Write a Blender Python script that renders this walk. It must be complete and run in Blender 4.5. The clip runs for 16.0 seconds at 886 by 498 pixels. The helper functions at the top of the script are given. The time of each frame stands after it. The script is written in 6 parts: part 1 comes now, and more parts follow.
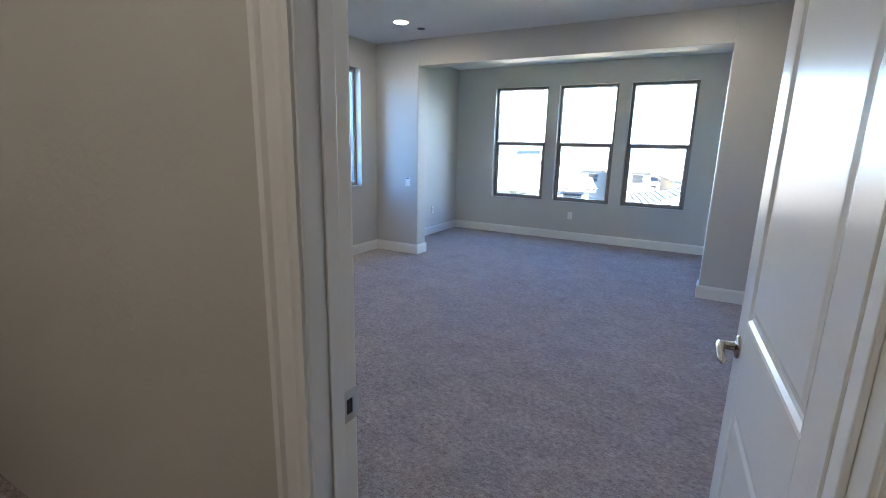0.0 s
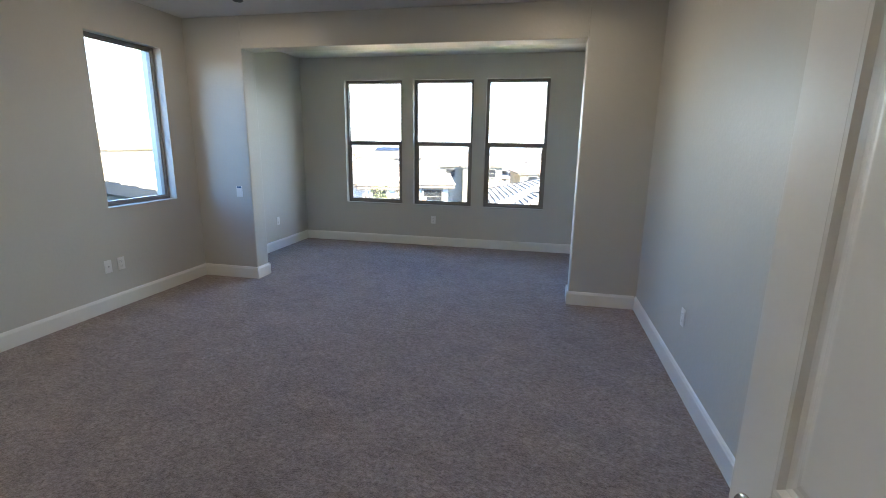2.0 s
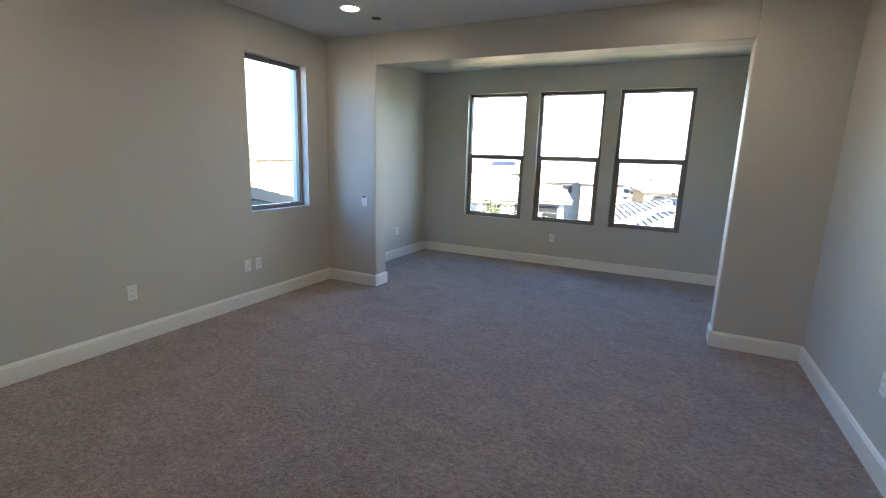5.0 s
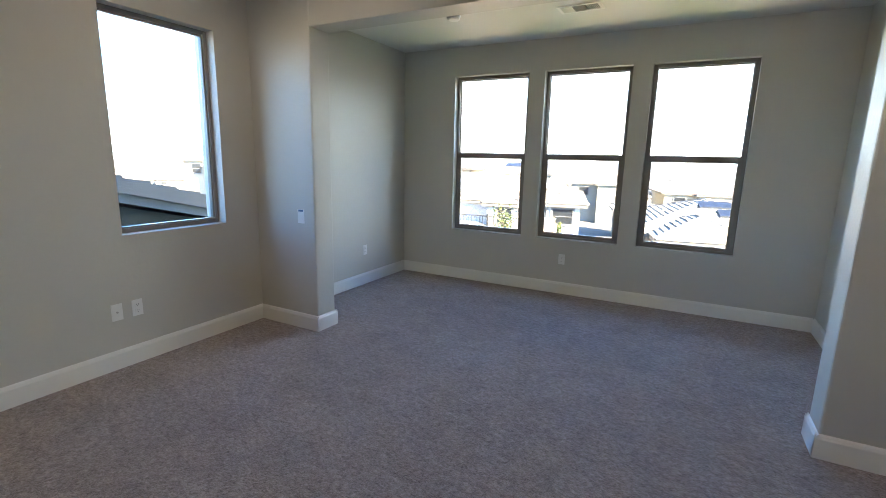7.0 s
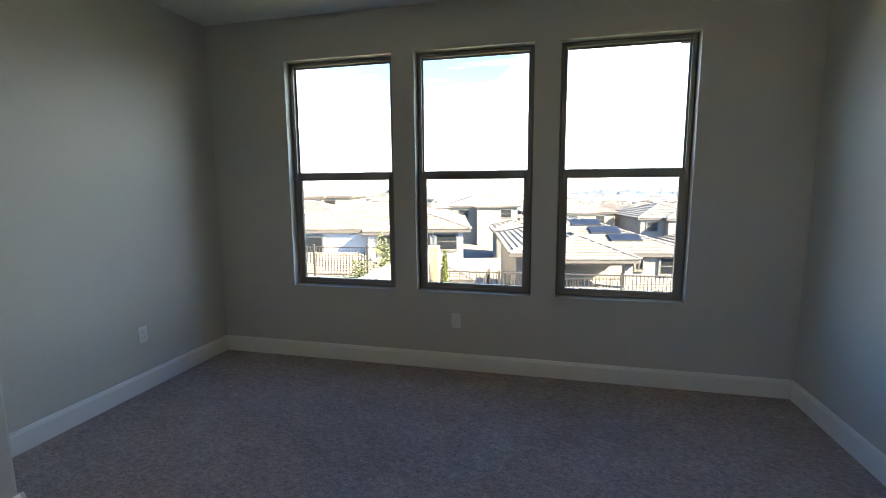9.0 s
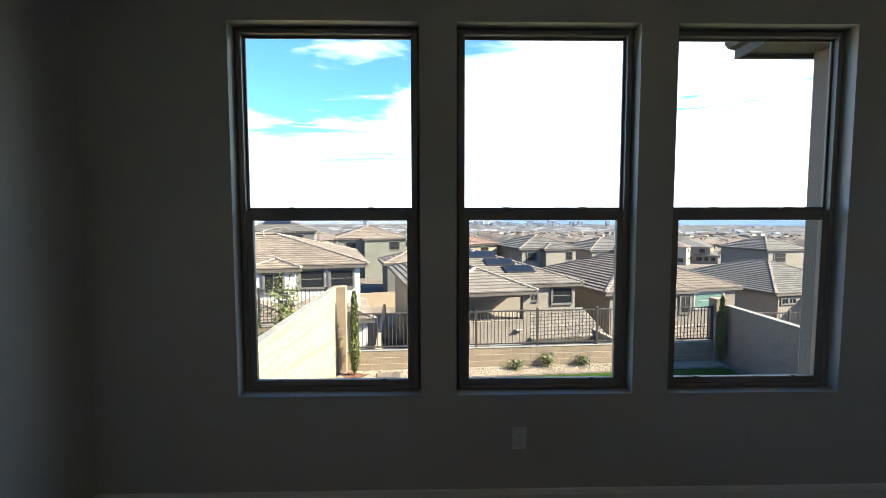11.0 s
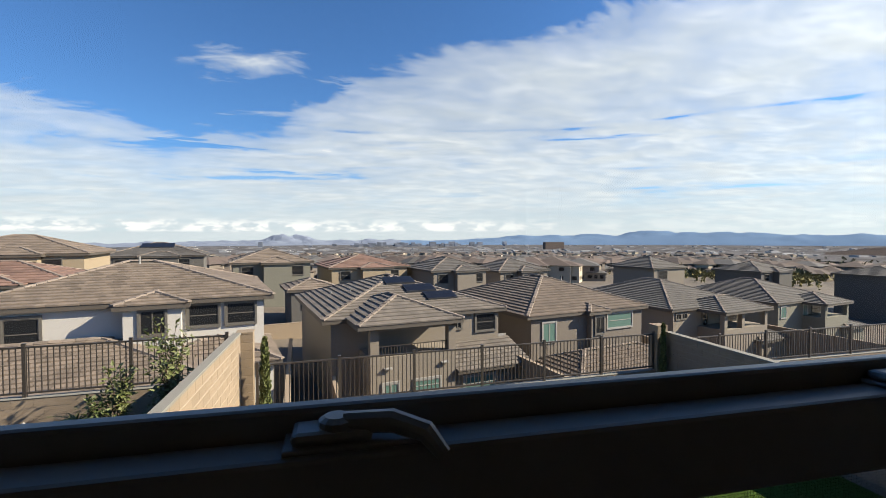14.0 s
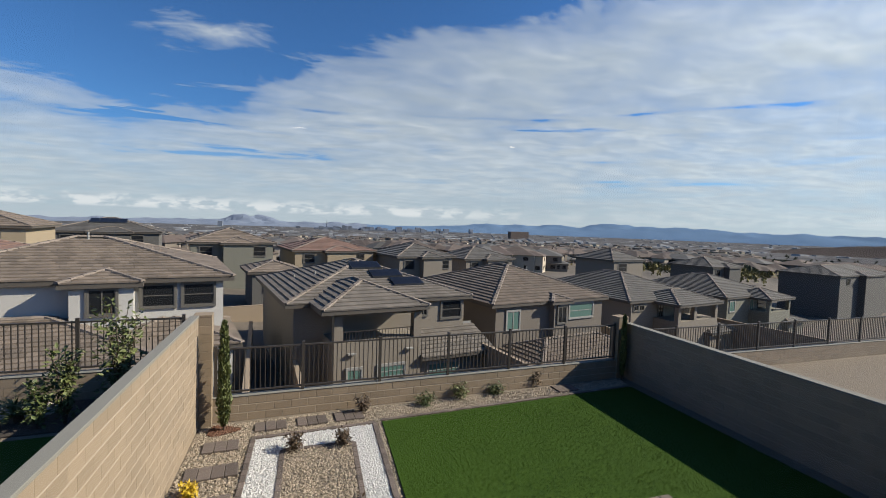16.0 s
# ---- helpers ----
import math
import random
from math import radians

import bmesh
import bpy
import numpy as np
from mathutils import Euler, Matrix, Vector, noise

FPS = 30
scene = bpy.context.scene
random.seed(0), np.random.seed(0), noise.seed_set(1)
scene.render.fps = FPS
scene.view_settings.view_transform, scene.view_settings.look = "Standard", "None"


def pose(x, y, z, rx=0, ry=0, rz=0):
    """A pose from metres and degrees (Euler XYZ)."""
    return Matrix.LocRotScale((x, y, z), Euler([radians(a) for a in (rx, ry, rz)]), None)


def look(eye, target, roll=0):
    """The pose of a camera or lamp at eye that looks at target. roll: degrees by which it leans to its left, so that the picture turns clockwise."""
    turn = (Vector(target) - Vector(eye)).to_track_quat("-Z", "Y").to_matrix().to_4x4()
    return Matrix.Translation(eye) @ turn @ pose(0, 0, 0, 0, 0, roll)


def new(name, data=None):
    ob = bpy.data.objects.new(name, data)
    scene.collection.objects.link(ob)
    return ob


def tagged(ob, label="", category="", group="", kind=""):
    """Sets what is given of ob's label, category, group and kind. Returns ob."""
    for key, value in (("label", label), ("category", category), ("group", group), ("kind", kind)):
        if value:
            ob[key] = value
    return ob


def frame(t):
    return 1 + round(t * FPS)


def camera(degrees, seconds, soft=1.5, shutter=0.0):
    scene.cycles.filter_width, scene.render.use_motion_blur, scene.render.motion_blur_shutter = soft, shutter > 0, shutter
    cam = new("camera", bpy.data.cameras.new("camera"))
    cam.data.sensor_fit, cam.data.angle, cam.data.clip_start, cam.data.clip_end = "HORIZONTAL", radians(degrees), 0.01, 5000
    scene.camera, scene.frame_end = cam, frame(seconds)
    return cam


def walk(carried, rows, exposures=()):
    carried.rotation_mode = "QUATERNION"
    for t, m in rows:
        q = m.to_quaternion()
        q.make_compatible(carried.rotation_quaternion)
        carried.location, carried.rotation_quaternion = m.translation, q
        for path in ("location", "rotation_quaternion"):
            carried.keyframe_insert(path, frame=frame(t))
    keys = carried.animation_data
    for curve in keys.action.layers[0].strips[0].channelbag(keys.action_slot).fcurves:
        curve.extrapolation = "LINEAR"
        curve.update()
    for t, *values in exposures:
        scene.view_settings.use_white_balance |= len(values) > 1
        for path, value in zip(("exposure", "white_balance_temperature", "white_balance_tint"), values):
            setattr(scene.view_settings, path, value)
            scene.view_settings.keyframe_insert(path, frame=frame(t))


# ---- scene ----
cam = camera(87.9, 16.0, 0.85)
# seconds, stops, kelvin, tint
EXPOSURES = [(0.0, 5.72, 5550, 10), (0.5, 5.68, 5650, 10), (1.0, 5.26, 5980, 10), (2.0, 5.18, 6480, 10), (3.5, 5.20, 6620, 10), (7.0, 5.22, 6720, 10),
             (7.5, 4.76, 6830, 10), (8.0, 4.44, 6880, 10), (8.5, 4.36, 6880, 10), (9.0, 4.22, 6880, 10), (9.5, 3.82, 6830, 10), (12.0, 2.43, 6550, 10),
             (13.0, 1.95, 6550, 10), (13.6, 1.76, 6550, 14), (14.0, 1.36, 6850, 16), (14.5, 1.00, 6720, 17), (16.0, 0.84, 6350, 15)]
# seconds, eye, target, roll
PATH = [
    (0, (0.787, 0.520, 1.456), (-0.157, 2.228, 1.018), 1.3),
    (0.5, (0.618, 0.782, 1.461), (0.11, 2.668, 1.032), 1.7),
    (1, (0.528, 0.990, 1.472), (0.246, 2.920, 1.032), 1.2),
    (1.5, (0.549, 1.145, 1.492), (0.247, 3.074, 1.061), 0.9),
    (2, (0.581, 1.259, 1.501), (0.176, 3.167, 1.061), 0.9),
    (2.5, (0.546, 1.308, 1.498), (0.041, 3.188, 1.04), 1.2),
    (3, (0.534, 1.288, 1.499), (-0.043, 3.142, 1.023), 1.4),
    (3.5, (0.571, 1.212, 1.512), (-0.067, 3.049, 1.044), 1.4),
    (4, (0.595, 1.133, 1.514), (-0.109, 2.955, 1.084), 1.6),
    (4.5, (0.535, 1.219, 1.502), (-0.267, 3.007, 1.1), 2.1),
    (7, (0.172, 2.915, 1.472), (-0.745, 4.650, 1.086), 1.3),
    (7.5, (0.137, 3.370, 1.439), (-0.601, 5.192, 1.073), 1.0),
    (8, (0.096, 3.852, 1.42), (-0.481, 5.737, 1.087), 1.0),
    (8.5, (-0.018, 4.252, 1.437), (-0.508, 6.164, 1.119), 0.5),
    (9, (-0.281, 4.593, 1.433), (-0.749, 6.519, 1.162), -0.4),
    (9.5, (-0.601, 4.876, 1.454), (-1.03, 6.817, 1.242), -1.3),
    (12, (-1.830, 6.486, 1.530), (-1.552, 8.465, 1.431), 0.8),
    (12.5, (-1.974, 6.898, 1.552), (-1.697, 8.878, 1.486), 0.3),
    (13, (-2.081, 7.294, 1.572), (-1.758, 9.267, 1.538), 0.3),
    (13.3, (-2.128, 7.484, 1.599), (-1.737, 9.445, 1.569), 0.05),
    (13.6, (-2.134, 7.650, 1.620), (-1.693, 9.600, 1.584), 0.0),
    (14, (-2.156, 7.835, 1.639), (-1.698, 9.782, 1.590), -0.2),
    (14.2, (-2.159, 7.914, 1.649), (-1.697, 9.859, 1.585), -0.3),
    (14.5, (-2.157, 8.010, 1.677), (-1.685, 9.952, 1.590), 0.1),
    (15, (-2.176, 8.010, 1.675), (-1.666, 9.941, 1.568), 0.7),
    (15.5, (-2.207, 8.010, 1.661), (-1.662, 9.931, 1.552), 1.4),
    (16, (-2.228, 8.010, 1.644), (-1.627, 9.915, 1.538), 1.9),
]
walk(cam, [(t, look(eye, target, roll)) for t, eye, target, roll in PATH],
     EXPOSURES)

# ---- world and sun ----
SUN_EL, SUN_AZ = radians(34.0), radians(-14.0)
SUN_DIR = Vector((math.cos(SUN_EL) * math.cos(SUN_AZ), math.cos(SUN_EL) * math.sin(SUN_AZ), math.sin(SUN_EL)))
sun_data = bpy.data.lights.new("sun", "SUN")
sun_data.energy, sun_data.angle, sun_data.color = 5.0, radians(0.5), (1.0, 0.87, 0.70)
sun = new("sun", sun_data)
sun.matrix_world = look(SUN_DIR * 50, (0, 0, 0))


def node_tree(tree):
    tree.nodes.clear()

    def add(kind, **values):
        n = tree.nodes.new(kind)
        for key, value in values.items():
            n.inputs[key.replace("_", " ")].default_value = value
        return n
    return add, tree.links.new


def math_node(add, link, op, a, b=None, clamp=False):
    n = add("ShaderNodeMath")
    n.operation, n.use_clamp = op, clamp
    for i, v in enumerate((a, b)):
        if v is None:
            continue
        if isinstance(v, (int, float)):
            n.inputs[i].default_value = v
        else:
            link(v, n.inputs[i])
    return n.outputs[0]


def ramp_node(add, link, fac, stops):
    n = add("ShaderNodeValToRGB")
    el = n.color_ramp.elements
    while len(el) < len(stops):
        el.new(0.5)
    for e, (p, c) in zip(el, stops):
        e.position, e.color = p, (*c, 1.0)
    link(fac, n.inputs[0])
    return n.outputs[0]


def mix_node(add, link, fac, a, b, mode="MIX"):
    n = add("ShaderNodeMix")
    n.data_type, n.blend_type = "RGBA", mode
    for sock, v in ((n.inputs[0], fac), (n.inputs[6], a), (n.inputs[7], b)):
        if isinstance(v, (int, float)):
            sock.default_value = v
        elif isinstance(v, tuple):
            sock.default_value = (*v, 1.0)
        else:
            link(v, sock)
    return n.outputs[2]


def math_gray(add, link, value):
    n = add("ShaderNodeCombineColor")
    for i in range(3):
        link(value, n.inputs[i])
    return n.outputs[0]


world = bpy.data.worlds.new("sky")
scene.world = world
world.use_nodes = True
add, link = node_tree(world.node_tree)
sky = add("ShaderNodeTexSky")
sky.sky_type, sky.sun_disc, sky.sun_elevation, sky.sun_rotation = "NISHITA", False, SUN_EL, radians(104.0)
sky.air_density, sky.dust_density, sky.ozone_density, sky.altitude = 1.0, 0.4, 2.0, 900.0
coord = add("ShaderNodeTexCoord")
split = add("ShaderNodeSeparateXYZ")
link(coord.outputs["Generated"], split.inputs[0])
dx, dy, dz = split.outputs
up = math_node(add, link, "ADD", math_node(add, link, "MAXIMUM", dz, 0.0), 0.10)
flat = add("ShaderNodeCombineXYZ")
link(math_node(add, link, "DIVIDE", dx, up), flat.inputs[0])
link(math_node(add, link, "DIVIDE", dy, up), flat.inputs[1])
turned = add("ShaderNodeMapping")
turned.inputs["Rotation"].default_value = (0, 0, radians(-12))
turned.inputs["Scale"].default_value = (0.70, 1.0, 1.0)
turned.inputs["Location"].default_value = (0.35, 0.2, 0.0)
link(flat.outputs[0], turned.inputs[0])
broad = add("ShaderNodeTexNoise", Scale=0.62, Detail=10.0, Roughness=0.60, Distortion=0.45)
link(turned.outputs[0], broad.inputs["Vector"])
fine = add("ShaderNodeTexNoise", Scale=2.3, Detail=10.0, Roughness=0.66, Distortion=0.5)
link(turned.outputs[0], fine.inputs["Vector"])
# the cloud deck ends along two straight edges; beyond them the sky is clear
def below_edge(p, q):
    normal = Vector(p).cross(Vector(q)).normalized()
    dot = add("ShaderNodeVectorMath")
    dot.operation = "DOT_PRODUCT"
    link(coord.outputs["Generated"], dot.inputs[0])
    dot.inputs[1].default_value = -normal if normal.z > 0 else normal
    return dot.outputs["Value"]


def centred(value, gain):
    return math_node(add, link, "MULTIPLY", math_node(add, link, "SUBTRACT", value, 0.5), gain)


deck = math_node(add, link, "MAXIMUM", below_edge((-0.2507, 0.945, 0.2101), (0.3571, 0.8391, 0.4103)), below_edge((-0.4549, 0.8612, 0.2268), (-0.331, 0.9232, 0.1952)))
# long blue slits between the low layers
slit_map = add("ShaderNodeMapping")
slit_map.inputs["Scale"].default_value = (1.6, 1.6, 24.0)
link(coord.outputs["Generated"], slit_map.inputs[0])
slit = add("ShaderNodeTexNoise", Scale=2.0, Detail=7.0, Roughness=0.55, Distortion=0.3)
link(slit_map.outputs[0], slit.inputs["Vector"])
gaps = ramp_node(add, link, slit.outputs[0], [(0.57, (0, 0, 0)), (0.70, (0.44, 0.44, 0.44))])
gaps = mix_node(add, link, 1.0, gaps, ramp_node(add, link, dz, [(0.05, (0, 0, 0)), (0.09, (1, 1, 1)), (0.20, (1, 1, 1)), (0.30, (0, 0, 0))]), "MULTIPLY")
cover = math_node(add, link, "ADD", math_node(add, link, "ADD", centred(broad.outputs[0], 0.34), centred(fine.outputs[0], 0.74)), math_node(add, link, "MINIMUM", math_node(add, link, "MULTIPLY", deck, 2.8), 0.34))
cover = math_node(add, link, "SUBTRACT", cover, gaps)
# the deck thins out towards -x
cover = math_node(add, link, "ADD", cover, math_node(add, link, "MULTIPLY", math_node(add, link, "MINIMUM", math_node(add, link, "ADD", dx, 0.5), 0.0), 0.8))
veil = ramp_node(add, link, math_node(add, link, "ADD", cover, 0.3), [(0.29, (0, 0, 0)), (0.36, (0.45, 0.45, 0.45)), (0.52, (0.68, 0.68, 0.68)), (0.74, (0.94, 0.94, 0.94))])
feather_map = add("ShaderNodeMapping")
feather_map.inputs["Rotation"].default_value = (0, 0, radians(28))
feather_map.inputs["Scale"].default_value = (1.0, 1.5, 1.0)
link(flat.outputs[0], feather_map.inputs[0])
feather = add("ShaderNodeTexNoise", Scale=3.4, Detail=12.0, Roughness=0.68, Distortion=0.6)
link(feather_map.outputs[0], feather.inputs["Vector"])
# one torn wisp alone in the blue
wisp_map = add("ShaderNodeMapping")
wisp_map.vector_type = "TEXTURE"
wisp_map.inputs["Location"].default_value = (-0.165, 0.929, 0.327)
wisp_map.inputs["Rotation"].default_value = (0, radians(-7), radians(10))
wisp_map.inputs["Scale"].default_value = (0.13, 0.2, 0.034)
link(coord.outputs["Generated"], wisp_map.inputs[0])
ball = add("ShaderNodeVectorMath")
ball.operation = "LENGTH"
link(wisp_map.outputs[0], ball.inputs[0])
wisp = math_node(add, link, "SUBTRACT", math_node(add, link, "ADD", centred(feather.outputs[0], 3.2), 0.80), ball.outputs["Value"], True)
veil = math_node(add, link, "MAXIMUM", veil, math_node(add, link, "MULTIPLY", wisp, 0.75))
# a row of small fair-weather puffs low over the horizon
puff_map = add("ShaderNodeMapping")
puff_map.inputs["Scale"].default_value = (1.0, 1.0, 2.4)
link(coord.outputs["Generated"], puff_map.inputs[0])
puff = add("ShaderNodeTexNoise", Scale=21.0, Detail=7.0, Roughness=0.62)
link(puff_map.outputs[0], puff.inputs["Vector"])
low_band = ramp_node(add, link, dz, [(0.012, (0, 0, 0)), (0.017, (1, 1, 1)), (0.028, (0.9, 0.9, 0.9)), (0.042, (0, 0, 0))])
puffs = ramp_node(add, link, puff.outputs[0], [(0.47, (0, 0, 0)), (0.55, (1, 1, 1))])
puffs = mix_node(add, link, 1.0, puffs, ramp_node(add, link, dx, [(0.25, (1, 1, 1)), (0.5, (0.25, 0.25, 0.25))]), "MULTIPLY")
puffs = mix_node(add, link, 1.0, puffs, low_band, "MULTIPLY")
shade = ramp_node(add, link, math_node(add, link, "ADD", math_node(add, link, "MULTIPLY", feather.outputs[0], 0.65), math_node(add, link, "MULTIPLY", broad.outputs[0], 0.35)), [(0.35, (0.82, 0.92, 1.03)), (0.49, (1.02, 1.10, 1.17)), (0.63, (1.36, 1.40, 1.42))])
sky_light = mix_node(add, link, 1.0, sky.outputs[0], (0.088, 0.153, 0.220), "MULTIPLY")
clouded = mix_node(add, link, veil, sky_light, shade)
haze = ramp_node(add, link, dz, [(0.0, (0.66, 0.66, 0.66)), (0.07, (0.34, 0.34, 0.34)), (0.17, (0, 0, 0))])
clouded = mix_node(add, link, haze, clouded, (0.98, 1.09, 1.18))
clouded = mix_node(add, link, puffs, clouded, (1.55, 1.55, 1.55))
# the sky brightens round the sun
dot = add("ShaderNodeVectorMath")
dot.operation = "DOT_PRODUCT"
link(coord.outputs["Generated"], dot.inputs[0])
dot.inputs[1].default_value = SUN_DIR
glow = math_node(add, link, "POWER", math_node(add, link, "MAXIMUM", dot.outputs["Value"], 0.0), 3.0)
clouded = mix_node(add, link, 1.0, clouded, math_gray(add, link, math_node(add, link, "ADD", math_node(add, link, "MULTIPLY", glow, 0.7), 1.0)), "MULTIPLY")
back = add("ShaderNodeBackground", Strength=0.30)
link(clouded, back.inputs[0])
link(back.outputs[0], add("ShaderNodeOutputWorld").inputs[0])


# ---- materials ----
def material(name, color, rough=0.6, metal=0.0, vary=0.12, scale=3.0, grain=0.06, grain_scale=60.0, bump=0.2, bump_scale=120.0,
             island=0.0, piece=0.0, dist=0.004, ramp=None, specular=0.5, space="Object"):
    """Base colour with broad and fine variation and a fine relief; island and piece vary joined and single pieces."""
    m = bpy.data.materials.new(name)
    m.use_nodes = True
    add, link = node_tree(m.node_tree)
    out = add("ShaderNodeOutputMaterial")
    shader = add("ShaderNodeBsdfPrincipled", Roughness=rough, Metallic=metal)
    shader.inputs["Specular IOR Level"].default_value = specular
    link(shader.outputs[0], out.inputs[0])
    co = add("ShaderNodeTexCoord")
    n1 = add("ShaderNodeTexNoise", Scale=scale, Detail=5.0, Roughness=0.6)
    n2 = add("ShaderNodeTexNoise", Scale=grain_scale, Detail=3.0, Roughness=0.6)
    for n in (n1, n2):
        link(co.outputs[space], n.inputs["Vector"])
    f = math_node(add, link, "ADD", math_node(add, link, "MULTIPLY", math_node(add, link, "SUBTRACT", n1.outputs[0], 0.5), 2 * vary),
                  math_node(add, link, "MULTIPLY", math_node(add, link, "SUBTRACT", n2.outputs[0], 0.5), 2 * grain))
    if island:
        g = add("ShaderNodeNewGeometry")
        f = math_node(add, link, "ADD", f, math_node(add, link, "MULTIPLY", math_node(add, link, "SUBTRACT", g.outputs["Random Per Island"], 0.5), 2 * island))
    if piece:
        o = add("ShaderNodeObjectInfo")
        f = math_node(add, link, "ADD", f, math_node(add, link, "MULTIPLY", math_node(add, link, "SUBTRACT", o.outputs["Random"], 0.5), 2 * piece))
    if ramp:
        base = ramp_node(add, link, math_node(add, link, "ADD", f, 0.5, True), ramp)
    else:
        base = mix_node(add, link, 1.0, color, math_gray(add, link, math_node(add, link, "ADD", f, 1.0)), "MULTIPLY")
    link(base, shader.inputs["Base Color"])
    if bump:
        b = add("ShaderNodeBump", Strength=bump, Distance=dist)
        n3 = add("ShaderNodeTexNoise", Scale=bump_scale, Detail=4.0, Roughness=0.55)
        link(co.outputs[space], n3.inputs["Vector"])
        link(n3.outputs[0], b.inputs["Height"])
        link(b.outputs[0], shader.inputs["Normal"])
    return m


def glass_material(name, tint=(0.945, 0.98, 0.968), rough=0.0):
    m = bpy.data.materials.new(name)
    m.use_nodes = True
    add, link = node_tree(m.node_tree)
    out = add("ShaderNodeOutputMaterial")
    clear = add("ShaderNodeBsdfTransparent")
    clear.inputs[0].default_value = (*tint, 1)
    gloss = add("ShaderNodeBsdfGlossy", Roughness=rough)
    facing = add("ShaderNodeLayerWeight", Blend=0.5)
    fac = math_node(add, link, "ADD", math_node(add, link, "MULTIPLY", math_node(add, link, "POWER", facing.outputs["Facing"], 5.0), 0.55), 0.018)
    mixer = add("ShaderNodeMixShader")
    link(fac, mixer.inputs[0])
    link(clear.outputs[0], mixer.inputs[1])
    link(gloss.outputs[0], mixer.inputs[2])
    link(mixer.outputs[0], out.inputs[0])
    return m


def lamp_material(name, color, strength):
    m = bpy.data.materials.new(name)
    m.use_nodes = True
    add, link = node_tree(m.node_tree)
    e = add("ShaderNodeEmission", Strength=strength)
    e.inputs[0].default_value = (*color, 1)
    link(e.outputs[0], add("ShaderNodeOutputMaterial").inputs[0])
    return m


def carpet_material():
    m = bpy.data.materials.new("carpet")
    m.use_nodes = True
    add, link = node_tree(m.node_tree)
    out = add("ShaderNodeOutputMaterial")
    shader = add("ShaderNodeBsdfPrincipled", Roughness=0.95)
    shader.inputs["Sheen Weight"].default_value, shader.inputs["Sheen Roughness"].default_value = 0.34, 0.5
    shader.inputs["Sheen Tint"].default_value = (1.0, 0.93, 0.88, 1.0)
    shader.inputs["Specular IOR Level"].default_value = 0.1
    co = add("ShaderNodeTexCoord")
    stretch = add("ShaderNodeMapping")
    stretch.inputs["Rotation"].default_value = (0, 0, radians(25))
    stretch.inputs["Scale"].default_value = (1.0, 1.25, 1.0)
    link(co.outputs["Object"], stretch.inputs[0])
    tuft = add("ShaderNodeTexNoise", Scale=80.0, Detail=3.0, Roughness=0.65, Distortion=0.3)
    clump = add("ShaderNodeTexNoise", Scale=30.0, Detail=2.0, Roughness=0.6, Distortion=0.5)
    nap = add("ShaderNodeTexNoise", Scale=4.2, Detail=6.0, Roughness=0.68, Distortion=0.6)
    tread = add("ShaderNodeTexNoise", Scale=0.8, Detail=3.0, Roughness=0.5)
    for n in (tuft, clump, nap, tread):
        link(stretch.outputs[0], n.inputs["Vector"])
    h = math_node(add, link, "ADD", math_node(add, link, "MULTIPLY", tuft.outputs[0], 0.55), math_node(add, link, "MULTIPLY", clump.outputs[0], 0.45))
    tone = ramp_node(add, link, h, [(0.32, (0.135, 0.109, 0.104)), (0.5, (0.290, 0.241, 0.231)), (0.68, (0.47, 0.402, 0.385))])
    brushed = math_node(add, link, "ADD", math_node(add, link, "MULTIPLY", nap.outputs[0], 1.0), math_node(add, link, "MULTIPLY", tread.outputs[0], 0.40))
    base = mix_node(add, link, 1.0, tone, math_gray(add, link, math_node(add, link, "ADD", brushed, 0.36)), "MULTIPLY")
    link(base, shader.inputs["Base Color"])
    b = add("ShaderNodeBump", Strength=1.0, Distance=0.024)
    link(h, b.inputs["Height"])
    link(b.outputs[0], shader.inputs["Normal"])
    link(shader.outputs[0], out.inputs[0])
    return m


M_CARPET = carpet_material()
M_WALL = material("wall_paint", (0.56, 0.545, 0.495), 0.46, vary=0.03, scale=1.5, grain=0.015, bump=0.35, bump_scale=38.0, dist=0.004)
M_CEIL = material("ceiling_paint", (0.72, 0.71, 0.68), 0.8, vary=0.03, scale=1.2, grain=0.02, bump=0.3, bump_scale=45.0, dist=0.004)
M_TRIM = material("white_trim", (0.80, 0.79, 0.75), 0.35, vary=0.02, scale=4.0, grain=0.01, bump=0.05, bump_scale=90.0, dist=0.002)
M_DOOR = material("door_paint", (0.78, 0.77, 0.73), 0.26, vary=0.02, scale=4.0, grain=0.01, bump=0.08, bump_scale=70.0, dist=0.002)
M_PLATE = material("white_plastic", (0.82, 0.82, 0.80), 0.3, vary=0.01, grain=0.0, bump=0.0)
M_SLOT = material("dark_slot", (0.02, 0.02, 0.02), 0.6, vary=0.0, grain=0.0, bump=0.0)
M_SCREENBLUE = material("film_blue", (0.10, 0.18, 0.30), 0.2, vary=0.02, grain=0.0, bump=0.0)
M_BRONZE = material("bronze_vinyl", (0.24, 0.22, 0.195), 0.36, vary=0.05, scale=8.0, grain=0.03, bump=0.05, dist=0.001)
M_NICKEL = material("satin_nickel", (0.42, 0.36, 0.29), 0.2, 1.0, vary=0.03, grain=0.02, bump=0.03, bump_scale=300.0, dist=0.001)
M_STEEL = material("strike_steel", (0.55, 0.54, 0.52), 0.35, 1.0, vary=0.05, grain=0.03, bump=0.0)
M_GLASS = glass_material("window_glass")
M_MESH = material("insect_mesh", (0.06, 0.06, 0.06), 0.6, vary=0.0, grain=0.0, bump=0.0)
M_LAMP = lamp_material("lamp_glow", (1.0, 0.82, 0.62), 3.2)
